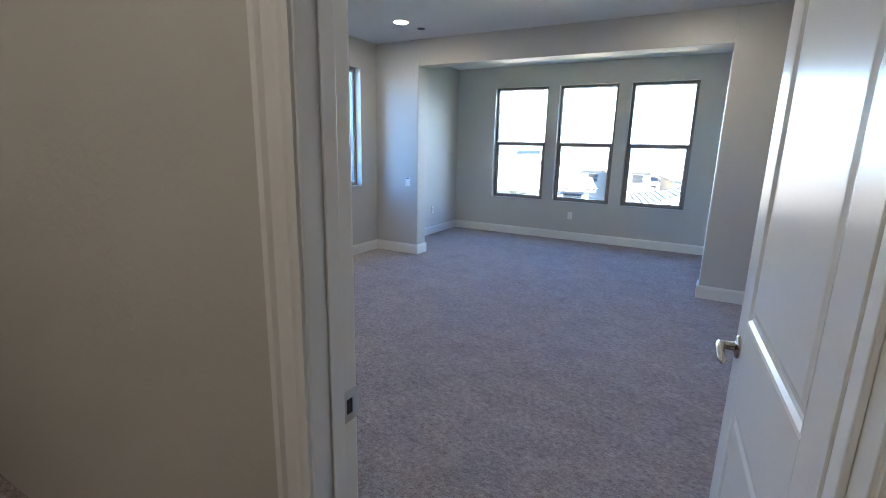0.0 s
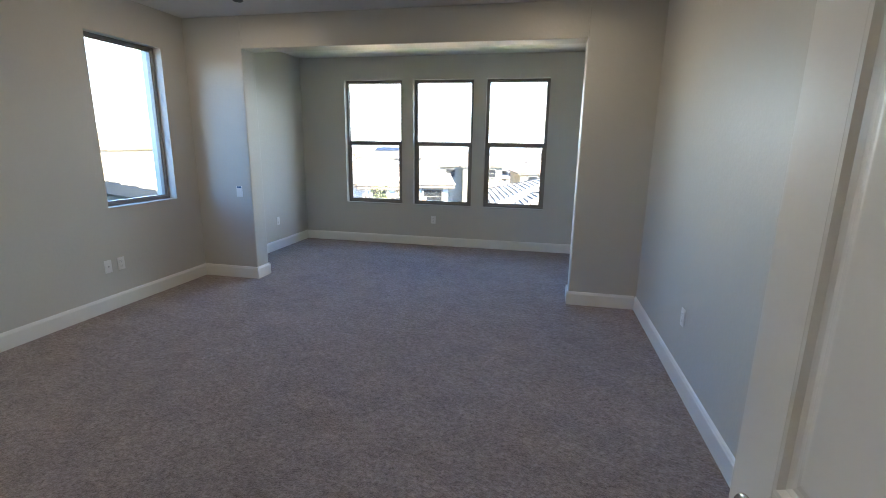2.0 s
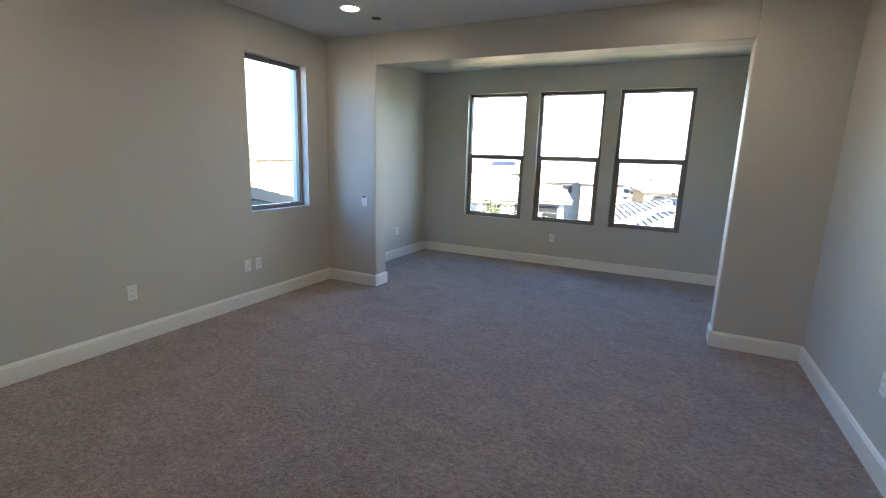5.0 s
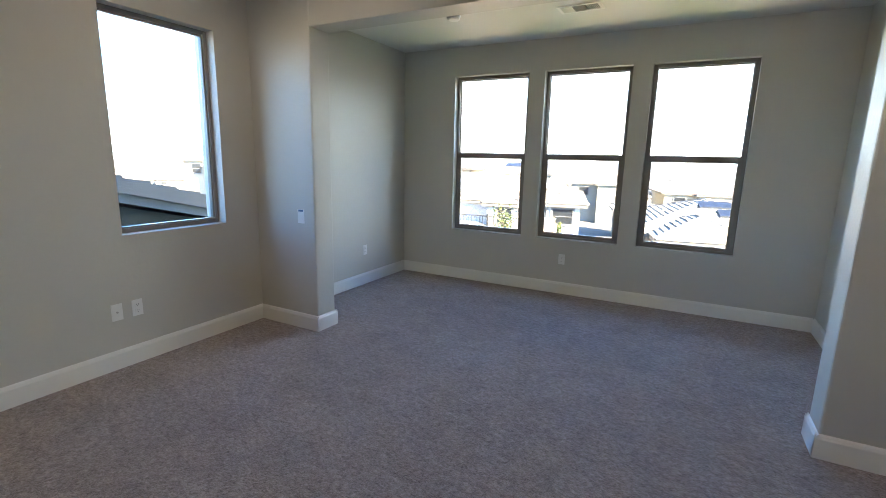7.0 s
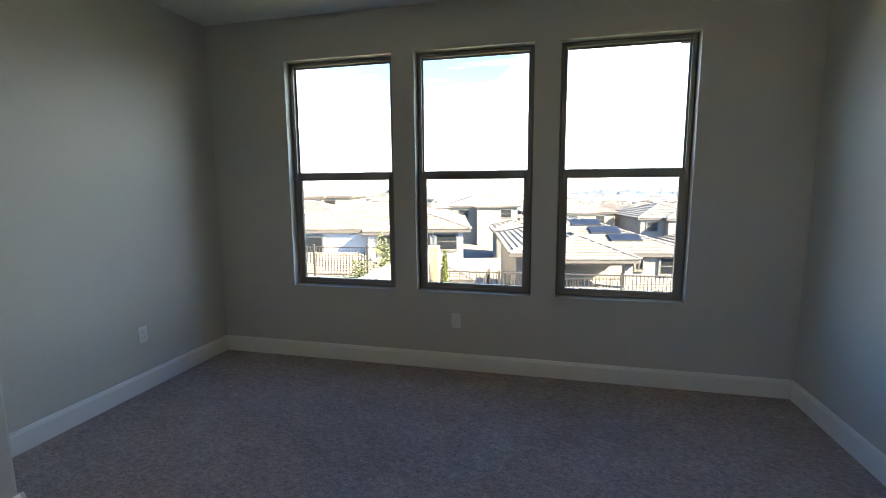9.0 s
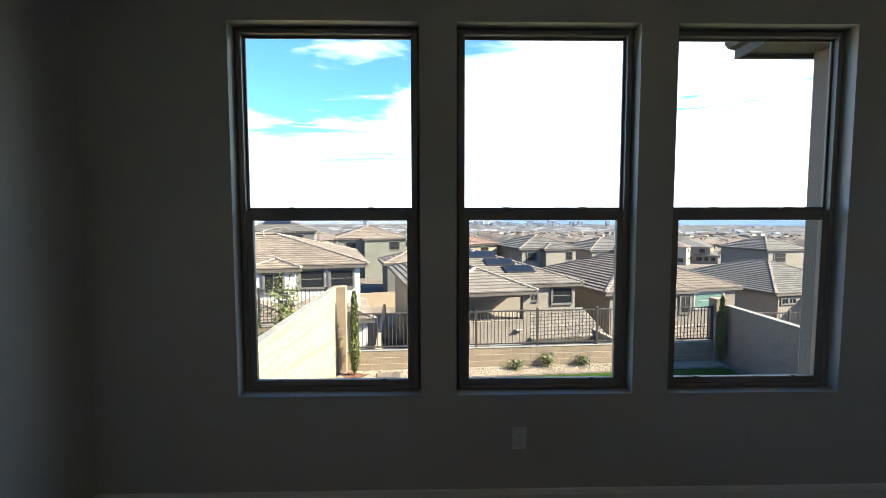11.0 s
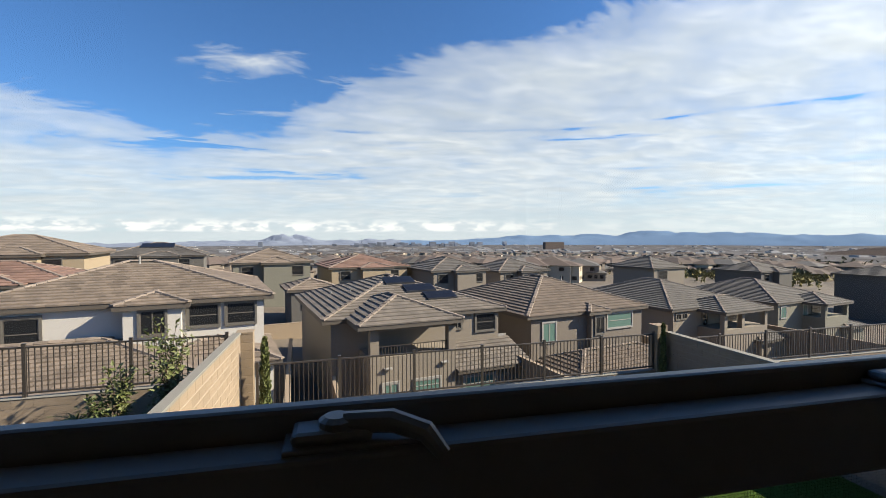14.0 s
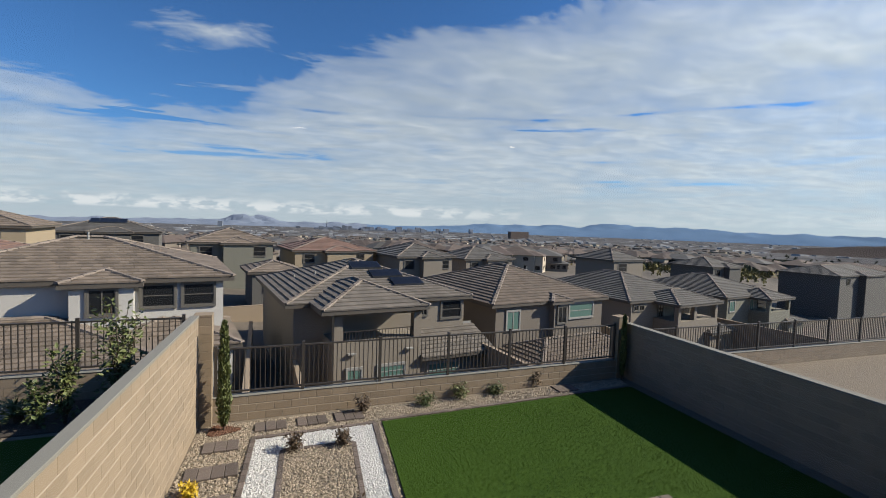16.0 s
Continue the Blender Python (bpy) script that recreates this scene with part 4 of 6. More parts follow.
for olive in (False, True):
    tree_v, tree_f = [], []
    for _ in range(1800 if olive else 1300):
        r = (170.0 if olive else 210.0) * math.exp(rng.random() * (1.7 if olive else 1.8))
        a = radians(rng.uniform(36, 80) if olive and rng.random() < 0.6 else rng.uniform(-65, 78))
        x, y = -2 + r * math.sin(a), 8 + r * math.cos(a)
        h = rng.uniform(1.5, 3.2) if olive else rng.uniform(2.5, 5.5)
        if r < 130 and a < radians(36):
            continue
        leaf_cloud(tree_v, tree_f, (x, y, land(x, y) + h * 0.7), (h * 0.5, h * 0.5, h * 0.6), 40 if r < 160 else 22, h * (0.28 if r < 160 else 0.5), rng)
    if olive:
        tagged(raw_mesh("distant_olive_trees", tree_v, tree_f, M_FAR_OLIVE), "yellowing desert trees on the open slope", "trees", kind="stuff")
    else:
        tagged(raw_mesh("distant_trees", tree_v, tree_f, M_FAR_TREE), "scattered dark olive trees among distant houses", "trees", kind="stuff")

shed_v, shed_f = [], []
for _ in range(420):
    r = 1500.0 * math.exp(rng.random() * 1.0)
    a = radians(rng.uniform(-45, 66))
    x, y, w, l, h = -2 + r * math.sin(a), 8 + r * math.cos(a), rng.uniform(5, 22), rng.uniform(5, 12), rng.uniform(3, 6)
    z, i = land(x, y), len(shed_v)
    for k in (-4.0, h):
        shed_v.extend(((x - w, y - l, z + k), (x + w, y - l, z + k), (x + w, y + l, z + k), (x - w, y + l, z + k)))
    shed_f.extend(((i, i + 1, i + 5, i + 4), (i + 1, i + 2, i + 6, i + 5), (i + 3, i, i + 4, i + 7), (i + 4, i + 5, i + 6, i + 7)))
tagged(raw_mesh("distant_sheds", shed_v, shed_f, M_SHED), "pale flat roofs spread over the far plain", "buildings", kind="stuff")

bm = bmesh.new()
for _ in range(70):
    a = radians(rng.gauss(9.5, 5.0))
    d, w, h = rng.uniform(3300, 3700), rng.uniform(8, 24), rng.uniform(8, 34)
    x, y = d * math.sin(a), 8 + d * math.cos(a)
    add_box(bm, x - w, x + w, y - 12, y + 12, -70, -52 + h * rng.random())
add_cyl(bm, (3500 * math.sin(0.056), 3500, -70), (3500 * math.sin(0.056), 3500, 6), 4.0, 2.0, 8)
tagged(part("distant_towers", bm, M_TOWER), "hazy cluster of tall city buildings on the plain", "skyline", kind="stuff")
bm = bmesh.new()
add_box(bm, 1010, 1110, 2100, 2130, -60, -22)
tagged(part("distant_block", bm, M_FAR_ROOF), "wide brown building standing alone on the plain", "building")

# ---- houses over the fence ----
HR = 12.0


def hip_tiles(u0, u1, v0, v1, ez, pitch, step, wide, seed, holes=()):
    """Lapped tiles on the four planes of a hip roof over the rectangle; each is a sloping top and a front edge."""
    r = random.Random(seed)
    verts, faces = [], []
    half, k = min(u1 - u0, v1 - v0) / 2, math.tan(radians(pitch))
    planes = [(Vector((u0, v0)), Vector((1, 0)), Vector((0, 1)), u1 - u0), (Vector((u1, v0)), Vector((0, 1)), Vector((-1, 0)), v1 - v0),
              (Vector((u1, v1)), Vector((-1, 0)), Vector((0, -1)), u1 - u0), (Vector((u0, v1)), Vector((0, -1)), Vector((1, 0)), v1 - v0)]
    for o, along, inward, length in planes:
        rows = int(half / step)
        for j in range(rows):
            d0, d1 = j * step, (j + 1) * step + 0.02
            a, b = d0 + step * 0.35, length - d0 - step * 0.35
            n = max(1, int((b - a) / wide))
            shift = (j % 2) * 0.5
            for i in range(-1, n + 1):
                s0, s1 = max(a, a + (i + shift) * (b - a) / n), min(b, a + (i + 1 + shift) * (b - a) / n)
                if s1 - s0 < 0.04:
                    continue
                s1 -= 0.008
                lift = 0.066 + r.uniform(0, 0.014)
                low0, low1 = o + along * s0 + inward * d0, o + along * s1 + inward * d0
                hi0, hi1 = o + along * s0 + inward * d1, o + along * s1 + inward * d1
                z0, z1, q = ez + d0 * k, ez + d1 * k, len(verts)
                verts.extend(((*low0, z0 + lift), (*low1, z0 + lift + r.uniform(-0.004, 0.004)), (*hi1, z1 + 0.015), (*hi0, z1 + 0.015), (*low0, z0 + 0.004), (*low1, z0 + 0.004)))
                faces.extend(((q, q + 1, q + 2, q + 3), (q + 4, q + 5, q + 1, q)))
    return verts, faces


def hip_roof(parent, u0, u1, v0, v1, ez, pitch, mat, step=0.34, wide=0.36, seed=1, tiles=True):
    """Deck, fascia, tiles and ridge caps of one hip roof."""
    half, k = min(u1 - u0, v1 - v0) / 2, math.tan(radians(pitch))
    top = ez + half * k
    if u1 - u0 >= v1 - v0:
        r0, r1 = (u0 + half, (v0 + v1) / 2, top), (u1 - half, (v0 + v1) / 2, top)
    else:
        r0, r1 = ((u0 + u1) / 2, v0 + half, top), ((u0 + u1) / 2, v1 - half, top)
    c = [(u0, v0, ez), (u1, v0, ez), (u1, v1, ez), (u0, v1, ez)]
    low = [(x, y, z - 0.20) for x, y, z in c]
    bm = bmesh.new()
    vs = [bm.verts.new(p) for p in (*c, r0, r1, *low)]
    if u1 - u0 >= v1 - v0:
        tops = ((0, 1, 5, 4), (1, 2, 5), (2, 3, 4, 5), (3, 0, 4))
    else:
        tops = ((0, 1, 4), (1, 2, 5, 4), (2, 3, 5), (3, 0, 4, 5))
    for f in tops:
        bm.faces.new([vs[i] for i in f])
    for i in range(4):
        bm.faces.new((vs[6 + i], vs[6 + (i + 1) % 4], vs[(i + 1) % 4], vs[i]))
    bm.faces.new([vs[9], vs[8], vs[7], vs[6]])
    roof = part("roof", bm, M_FASCIA, parent)
    if tiles:
        v, f = hip_tiles(u0 - 0.03, u1 + 0.03, v0 - 0.03, v1 + 0.03, ez, pitch, step, wide, seed)
        ob = raw_mesh("roof_tiles", v, f, mat, roof)
        ob["kind"] = "stuff"
    else:
        roof.data.materials[0] = mat
    ends = (r0, r1, r1, r0) if u1 - u0 >= v1 - v0 else (r0, r0, r1, r1)
    bm = bmesh.new()
    runs = [(Vector(a), Vector(b)) for a, b in zip(c, ends)]
    if (Vector(r1) - Vector(r0)).length > 0.3:
        runs.append((Vector(r0), Vector(r1)))
    for a, b in runs:
        n = max(1, int((b - a).length / 0.42))
        for i in range(n):
            p, q = a.lerp(b, i / n), a.lerp(b, (i + 0.97) / n)
            add_profile(bm, p + Vector((0, 0, 0.035)), q + Vector((0, 0, 0.02)), [(-0.13, 0.0), (0.13, 0.0), (0.09, 0.075), (-0.09, 0.075)])
    part("ridge_caps", bm, M_RIDGE, roof)
    return roof


def house_window(parent, u0, u1, z0, z1, v, frame_mat, pane_mat, split=True):
    """A window on a wall that faces local -y."""
    win = boxes("window", frame_mat, [(u0 - 0.10, u1 + 0.10, v - 0.05, v + 0.02, z1, z1 + 0.12), (u0 - 0.10, u1 + 0.10, v - 0.06, v + 0.02, z0 - 0.10, z0),
                                      (u0 - 0.10, u0, v - 0.05, v + 0.02, z0, z1), (u1, u1 + 0.10, v - 0.05, v + 0.02, z0, z1)], parent)
    boxes("pane", pane_mat, [(u0, u1, v - 0.012, v + 0.01, z0, z1)], win)
    bars = [(u0, u1, v - 0.03, v - 0.013, (z0 + z1) / 2 - 0.02, (z0 + z1) / 2 + 0.02)] if not split else [((u0 + u1) / 2 - 0.025, (u0 + u1) / 2 + 0.025, v - 0.03, v - 0.013, z0, z1)]
    bars += [(u0, u0 + 0.04, v - 0.03, v - 0.013, z0, z1), (u1 - 0.04, u1, v - 0.03, v - 0.013, z0, z1), (u0 + 0.04, u1 - 0.04, v - 0.03, v - 0.013, z1 - 0.04, z1), (u0 + 0.04, u1 - 0.04, v - 0.03, v - 0.013, z0, z0 + 0.04)]
    boxes("frame", M_FRAME_DARK if frame_mat is M_FRAME_DARK else M_FRAME_LIGHT, bars, win)
    return win


INSET = 0.22


def house(label, fl, width, depth, pitch, wall, tile, windows=(), wings=(), low_roofs=(), rz=HR, seed=1, tiles=True, frame_mat=M_FRAME_DARK, step=0.34, wide=0.36):
    """A two-storey stucco house. fl: its front left eave corner; local x runs along the front, y away from the yard, z from the eave."""
    ob = thing("house", label, "house", fl, "houses below the yard", rz=rz)
    boxes("wall", wall, [(0.45, width - 0.45, INSET, depth - 0.45, -8.5, -0.19)], ob)
    hip_roof(ob, 0, width, 0, depth, 0.0, pitch, tile, seed=seed, tiles=tiles, step=step, wide=wide)
    for i, (u0, u1, v0, v1, ez, p, walled) in enumerate(wings):
        if walled:
            boxes("wall", wall, [(u0 + 0.35, u1 - 0.35, v0 + 0.18, v1, -8.5, ez - 0.19)], ob)
        hip_roof(ob, u0, u1, v0, v1, ez, p, tile, seed=seed + 5 + i, tiles=tiles, step=step, wide=wide)
    for u0, u1, v0, v1, ez, p in low_roofs:
        boxes("wall", wall, [(u0 + 0.35, u1 - 0.35, v0 + 0.35, v1, -8.5, ez - 0.19)], ob)
        hip_roof(ob, u0, u1, v0, v1, ez, p, tile, seed=seed + 9, tiles=tiles, step=step, wide=wide)
    for u0, u1, z0, z1, v, *rest in windows:
        house_window(ob, u0, u1, z0, z1, v - 0.02, rest[1] if len(rest) > 1 else frame_mat, rest[0] if rest else M_PANE_DARK, u1 - u0 < 1.1)
    return ob


def shed_roof(parent, u0, u1, v0, v1, z0, z1, tile, seed):
    """A single slope that rises from its eave to the wall behind it, with lapped tiles."""
    r = random.Random(seed)
    bm = bmesh.new()
    add_profile(bm, (u0, v0, z0), (u1, v0, z0), [(0.0, -0.16), (0.0, 0.0), (v0 - v1, z1 - z0), (v0 - v1, z1 - z0 - 0.16)])
    roof = part("roof", bm, M_FASCIA, parent)
    rows, n = max(1, round((v1 - v0) / 0.34)), max(1, round((u1 - u0) / 0.36))
    verts, faces = [], []
    for j in range(rows):
        a, b = v0 - 0.03 + (v1 - v0) * j / rows, v0 + (v1 - v0) * (j + 1) / rows
        za, zb = z0 + (z1 - z0) * j / rows, z0 + (z1 - z0) * (j + 1) / rows
        for i in range(n):
            c, d = u0 + (u1 - u0) * i / n, u0 + (u1 - u0) * (i + 1) / n - 0.008
            q, lift = len(verts), 0.066 + r.uniform(0, 0.014)
            verts.extend(((c, a, za + lift), (d, a, za + lift), (d, b, zb + 0.015), (c, b, zb + 0.015), (c, a, za + 0.004), (d, a, za + 0.004)))
            faces.extend(((q, q + 1, q + 2, q + 3), (q + 4, q + 5, q + 1, q)))
    raw_mesh("roof_tiles", verts, faces, tile, roof)["kind"] = "stuff"
    boxes("flashing", M_FRAME_LIGHT, [(u0, u1 - 0.1, v1 - 0.03, v1 - 0.005, z1, z1 + 0.14)], roof)


# house with the pale wall, beside the yard's west wall
FLA = Vector((-16.6, 28.3, -1.05))
house_a = house("pale grey two-storey stucco house with tan tiled hip roof", FLA, 11.9, 10.8, 15.5, WALL_PALE, M_TILE_TAN, rz=13.0, seed=3,
                windows=[(2.0, 3.1, -1.65, -0.45, INSET), (6.55, 7.45, -1.35, -0.35, -0.42), (8.3, 9.5, -1.25, -0.3, INSET), (9.85, 11.05, -1.25, -0.3, INSET)],
                wings=[(5.6, 8.4, -0.6, 3.0, -0.08, 15.5, True)], low_roofs=[(-4.0, 9.6, -4.4, 4.4, -2.55, 14.0), (6.6, 12.0, -2.2, 3.4, -2.6, 18.0)])


def vent_pipe(parent, u, v, z, h=0.4):
    bm = bmesh.new()
    add_cyl(bm, (u, v, z - 0.2), (u, v, z + h), 0.045, segs=10)
    add_cyl(bm, (u, v, z - 0.02), (u, v, z + 0.06), 0.13, 0.06, segs=12)
    part("vent_pipe", bm, M_FRAME_LIGHT, parent)


vent_pipe(house_a, 5.9, 5.0, 1.38)
# house with the balcony and solar panels
FLB = Vector((-2.8, 31.3, -2.5))
house_b = house("grey-tan two-storey house with balcony and tiled hip roof", FLB, 10.7, 11.8, 17.3, WALL_TAN, M_TILE_GREY, rz=11.0, seed=4,
                windows=[(8.75, 10.0, -1.25, -0.28, INSET), (7.35, 7.75, -1.0, -0.35, INSET), (2.55, 3.25, -3.5, -2.95, -1.95, M_PANE_GREEN, M_FRAME_LIGHT), (4.15, 5.5, -3.5, -2.95, -1.95, M_PANE_GREEN, M_FRAME_LIGHT),
                         (7.0, 8.8, -3.95, -3.2, -1.75, M_PANE_GREEN, M_FRAME_LIGHT)],
                wings=[(1.2, 6.7, -2.35, 4.4, 0.02, 20.0, False)])
boxes("wall", WALL_TAN, [(6.4, 10.7, -1.75, 0.46, -8.5, -2.62)], house_b)
shed_roof(house_b, 6.42, 11.0, -2.2, 0.46, -2.72, -1.75, M_TILE_GREY, 15)
boxes("wall", WALL_TAN, [(1.9, 6.4, -1.95, 0.46, -8.5, -1.62)], house_b)
for u in (1.9, 6.0):
    boxes("column", WALL_TAN, [(u, u + 0.42, -1.95, -1.53, -1.62, -0.19)], house_b)
boxes("balcony_beam", WALL_TAN, [(1.9, 6.42, -1.95, -1.55, -0.36, -0.185)], house_b)
boxes("sliding_door", M_PANE_DARK, [(2.6, 3.9, 0.40, 0.448, -1.62, -0.3)], house_b)
boxes("sliding_door", M_PANE_GREEN, [(3.9, 5.0, 0.39, 0.448, -1.62, -0.3)], house_b)
boxes("rail", M_IRON, [(2.32, 6.0, -1.80, -1.76, -1.15, -1.11)], house_b)
for k in range(24):
    boxes("baluster", M_IRON, [(2.38 + k * 0.152, 2.40 + k * 0.152, -1.79, -1.77, -1.62, -1.15)], house_b)
for k, (u, d) in enumerate(((5.45, 4.35), (6.35, 3.10), (7.25, 1.95))):
    panel = thing("solar_panel", "dark blue solar panel mounted on the tiled roof", "solar panel", FLB + Matrix.Rotation(radians(11), 3, "Z") @ Vector((u, d, d * math.tan(radians(17.3)) + 0.14)), "solar panels", rz=11.0)
    panel.matrix_world = panel.matrix_world @ pose(0, 0, 0, 17.3)
    glass = boxes("frame", M_SOLAR_LINE, [(-0.95, 0.95, -0.50, 0.50, -0.10, 0.03)], panel)
    for i in range(6):
        for j in range(2):
            boxes("cell", M_SOLAR, [(-0.93 + i * 0.31, -0.63 + i * 0.31, -0.48 + j * 0.485, -0.01 + j * 0.485, 0.031, 0.036)], glass)
far_fl, far_tilt = Vector((-33.0, 78.0, -0.75)), 17.0
for k in range(4):
    panel = thing("solar_panel", "dark blue solar panel on the slate roof", "solar panel", far_fl + Matrix.Rotation(radians(HR), 3, "Z") @ Vector((4.9 + k * 1.06, 4.2, 4.2 * math.tan(radians(far_tilt)) + 0.16)), "solar panels", rz=HR)
    panel.matrix_world = panel.matrix_world @ pose(0, 0, 0, far_tilt)
    boxes("frame", M_SOLAR_LINE, [(-0.52, 0.52, -0.9, 0.9, -0.12, 0.03)], panel)
    boxes("cell", M_SOLAR, [(-0.49, 0.49, -0.87, 0.87, 0.031, 0.036)], panel)
vent_pipe(house_b, 2.6, 5.2, 0.82, 0.25)
vent_pipe(house_b, 1.6, 6.4, 0.5, 0.25)
for u in (2.75, 5.75):
    boxes("wall_lamp", M_FRAME_LIGHT, [(u - 0.20, u + 0.20, -2.12, -1.95, -2.20, -2.12)], house_b, bevel=0.01)
house_c = house("brown-grey two-storey house with brown tiled hip roof", (9.4, 34.2, -3.3), 10.7, 12.0, 20.0, WALL_BROWN, M_TILE_BROWN, rz=13.0, seed=6,
                windows=[(1.35, 2.35, -1.75, -0.55, INSET, M_PANE_GREEN, M_FRAME_LIGHT), (5.4, 6.1, -1.5, -0.4, -0.22, M_PANE_DARK, M_FRAME_DARK), (6.9, 9.2, -1.35, -0.35, INSET, M_PANE_GREEN, M_FRAME_LIGHT)],
                wings=[(4.7, 6.7, -0.4, 3.2, -0.02, 20.0, True)], low_roofs=[(0.5, 10.2, -4.2, 1.0, -3.0, 20.0)], frame_mat=M_FRAME_LIGHT)
vent_pipe(house_c, 6.6, 4.6, 1.62, 0.3)
house_d = house("tan two-storey house with corner balcony and slate tiled roof", (26.3, 42.0, -4.75), 11.0, 13.0, 20.0, WALL_TAN, M_TILE_SLATE, rz=13.0, seed=8,
                windows=[(0.8, 1.4, -0.9, -0.45, INSET), (1.6, 2.2, -0.9, -0.45, INSET), (4.4, 5.1, -1.9, -0.5, INSET), (7.0, 9.4, -1.7, -0.4, INSET)],
                wings=[(3.4, 10.4, -2.6, 3.0, -0.15, 20.0, False)], low_roofs=[(8.0, 13.0, -3.0, 3.0, -3.0, 18.0)])
boxes("wall", WALL_TAN, [(3.75, 10.05, -2.25, 0.46, -8.5, -1.7)], house_d)
for u in (3.75, 6.2, 9.65):
    boxes("column", WALL_TAN, [(u, u + 0.4, -2.25, -1.85, -1.7, -0.34)], house_d)
house_e = house("grey two-storey house with slate tiled hip roof", (45.4, 48.6, -5.8), 11.5, 13.0, 20.0, WALL_GREEN, M_TILE_SLATE, rz=13.0, seed=9,
                windows=[(1.0, 2.0, -1.7, -0.5, INSET, M_PANE_GREEN, M_FRAME_LIGHT), (5.5, 6.3, -1.8, -0.5, INSET, M_PANE_GREEN, M_FRAME_LIGHT), (7.4, 9.6, -1.7, -0.5, INSET)],
                wings=[(5.0, 10.8, -2.4, 3.0, -0.15, 20.0, False)], low_roofs=[(8.5, 13.0, -3.0, 2.0, -3.0, 18.0)])
boxes("wall", WALL_GREEN, [(5.35, 10.45, -2.05, 0.46, -8.5, -1.7)], house_e)
for u in (5.35, 10.05):
    boxes("column", WALL_GREEN, [(u, u + 0.4, -2.05, -1.65, -1.7, -0.34)], house_e)
FAR = [("dark grey two-storey house with slate roof", (86.0, 62.0, -4.95), 22.0, 10.0, 16.0, WALL_GREY, M_TILE_SLATE),
       ("cream two-storey house with reddish tiled roof", (-3.0, 69.0, -2.25), 11.4, 11.0, 15.5, WALL_CREAM, M_TILE_RED),
       ("dark green-grey house with tan tiled roof", (-14.3, 66.0, -1.29), 9.8, 10.0, 18.0, WALL_GREEN, M_TILE_TAN),
       ("small house wing with tan tiled hip roof", (-6.6, 53.0, -3.3), 5.2, 6.0, 18.0, WALL_GREY, M_TILE_TAN),
       ("grey two-storey house with grey tiled roof", (9.6, 64.5, -2.59), 8.6, 10.0, 19.5, WALL_TAN, M_TILE_SLATE),
       ("grey house with dark tiled roof", (21.0, 71.0, -3.32), 9.4, 9.0, 20.0, WALL_TAN, M_TILE_SLATE),
       ("grey house with slate roof and solar panels", (-33.0, 78.0, -0.75), 13.0, 12.0, 17.0, WALL_GREY, M_TILE_SLATE),
       ("cream two-storey house with tan tiled roof", (-36.0, 53.0, 0.35), 12.5, 11.0, 17.0, WALL_CREAM, M_TILE_TAN),
       ("cream house wing with reddish tiled roof", (-30.5, 43.5, -1.4), 10.5, 9.0, 17.0, WALL_CREAM, M_TILE_RED),
       ("grey two-storey house with slate hip roof", (46.1, 70.0, -3.25), 8.0, 9.0, 22.0, WALL_TAN, M_TILE_SLATE),
       ("grey two-storey house with dark hip roof", (69.0, 72.0, -4.45), 10.0, 9.0, 19.0, WALL_GREY, M_TILE_SLATE),
       ("cream two-storey house with tan roof", (-52.0, 36.0, 0.8), 12.0, 11.0, 17.0, WALL_CREAM, M_TILE_TAN),
       ("tan two-storey house with brown roof", (-46.0, 62.0, -0.6), 12.0, 11.0, 17.0, WALL_TAN, M_TILE_BROWN)]
for i, (label, fl, w, d, p, wm, tm) in enumerate(FAR):
    house(label, fl, w, d, p, wm, tm, [(w * 0.14, w * 0.14 + 1.3, -1.6, -0.5, INSET), (w * 0.42, w * 0.42 + 1.6, -1.7, -0.5, INSET), (w * 0.72, w * 0.72 + 1.4, -1.6, -0.5, INSET)] if w > 8 else [(1.5, 3.4, -1.8, -0.5, INSET)],
          [(w * 0.35, w * 0.75, -1.0, 3.0, -0.05, p, True)] if w > 8 else (), seed=20 + i, step=0.5, wide=0.6)
# boundary walls between the lots below the fence
for label, a, b, top in (("tan block wall running between two houses", (-3.75, 22.5), (-4.9, 38.0), -4.7), ("tan block wall beside the balcony house", (-1.6, 22.5), (-2.3, 31.0), -5.2),
                         ("low pale block wall along the street", (-14.0, 46.5), (-3.0, 49.5), -5.6), ("tan block wall between two lots", (9.0, 24.0), (7.6, 33.0), -5.0),
                         ("tan block wall between two lots", (23.5, 26.0), (21.5, 40.0), -6.2), ("tan block wall between two lots", (41.0, 30.0), (38.5, 46.0), -7.0)):
    d = Vector((b[0] - a[0], b[1] - a[1]))
    wall = thing("boundary_wall", label, "wall", (*a, top), "boundary walls", rz=math.degrees(math.atan2(d.y, d.x)))
    boxes("wall", M_BLOCK_J, [(0, d.length, -0.09, 0.09, -5.0, 0)], wall)
    boxes("wall_cap", M_BLOCK_J, [(0, d.length, -0.10, 0.11, 0, 0.06)], wall)


# ---- the yard ----
YARD = -3.25
BACK = math.atan2(0.85, 12.25)


def back_y(x):
    return 19.75 + (x + 4.0) * math.tan(BACK)


def terrace(name, mat, corners, z0, z1, label, category):
    bm = bmesh.new()
    low = [bm.verts.new((x, y, z0)) for x, y in corners]
    top = [bm.verts.new((x, y, z1)) for x, y in corners]
    n = len(corners)
    for i in range(n):
        bm.faces.new((low[i], low[(i + 1) % n], top[(i + 1) % n], top[i]))
    bm.faces.new(top), bm.faces.new(low[::-1])
    return tagged(part(name, bm, mat), label, category, kind="structure")


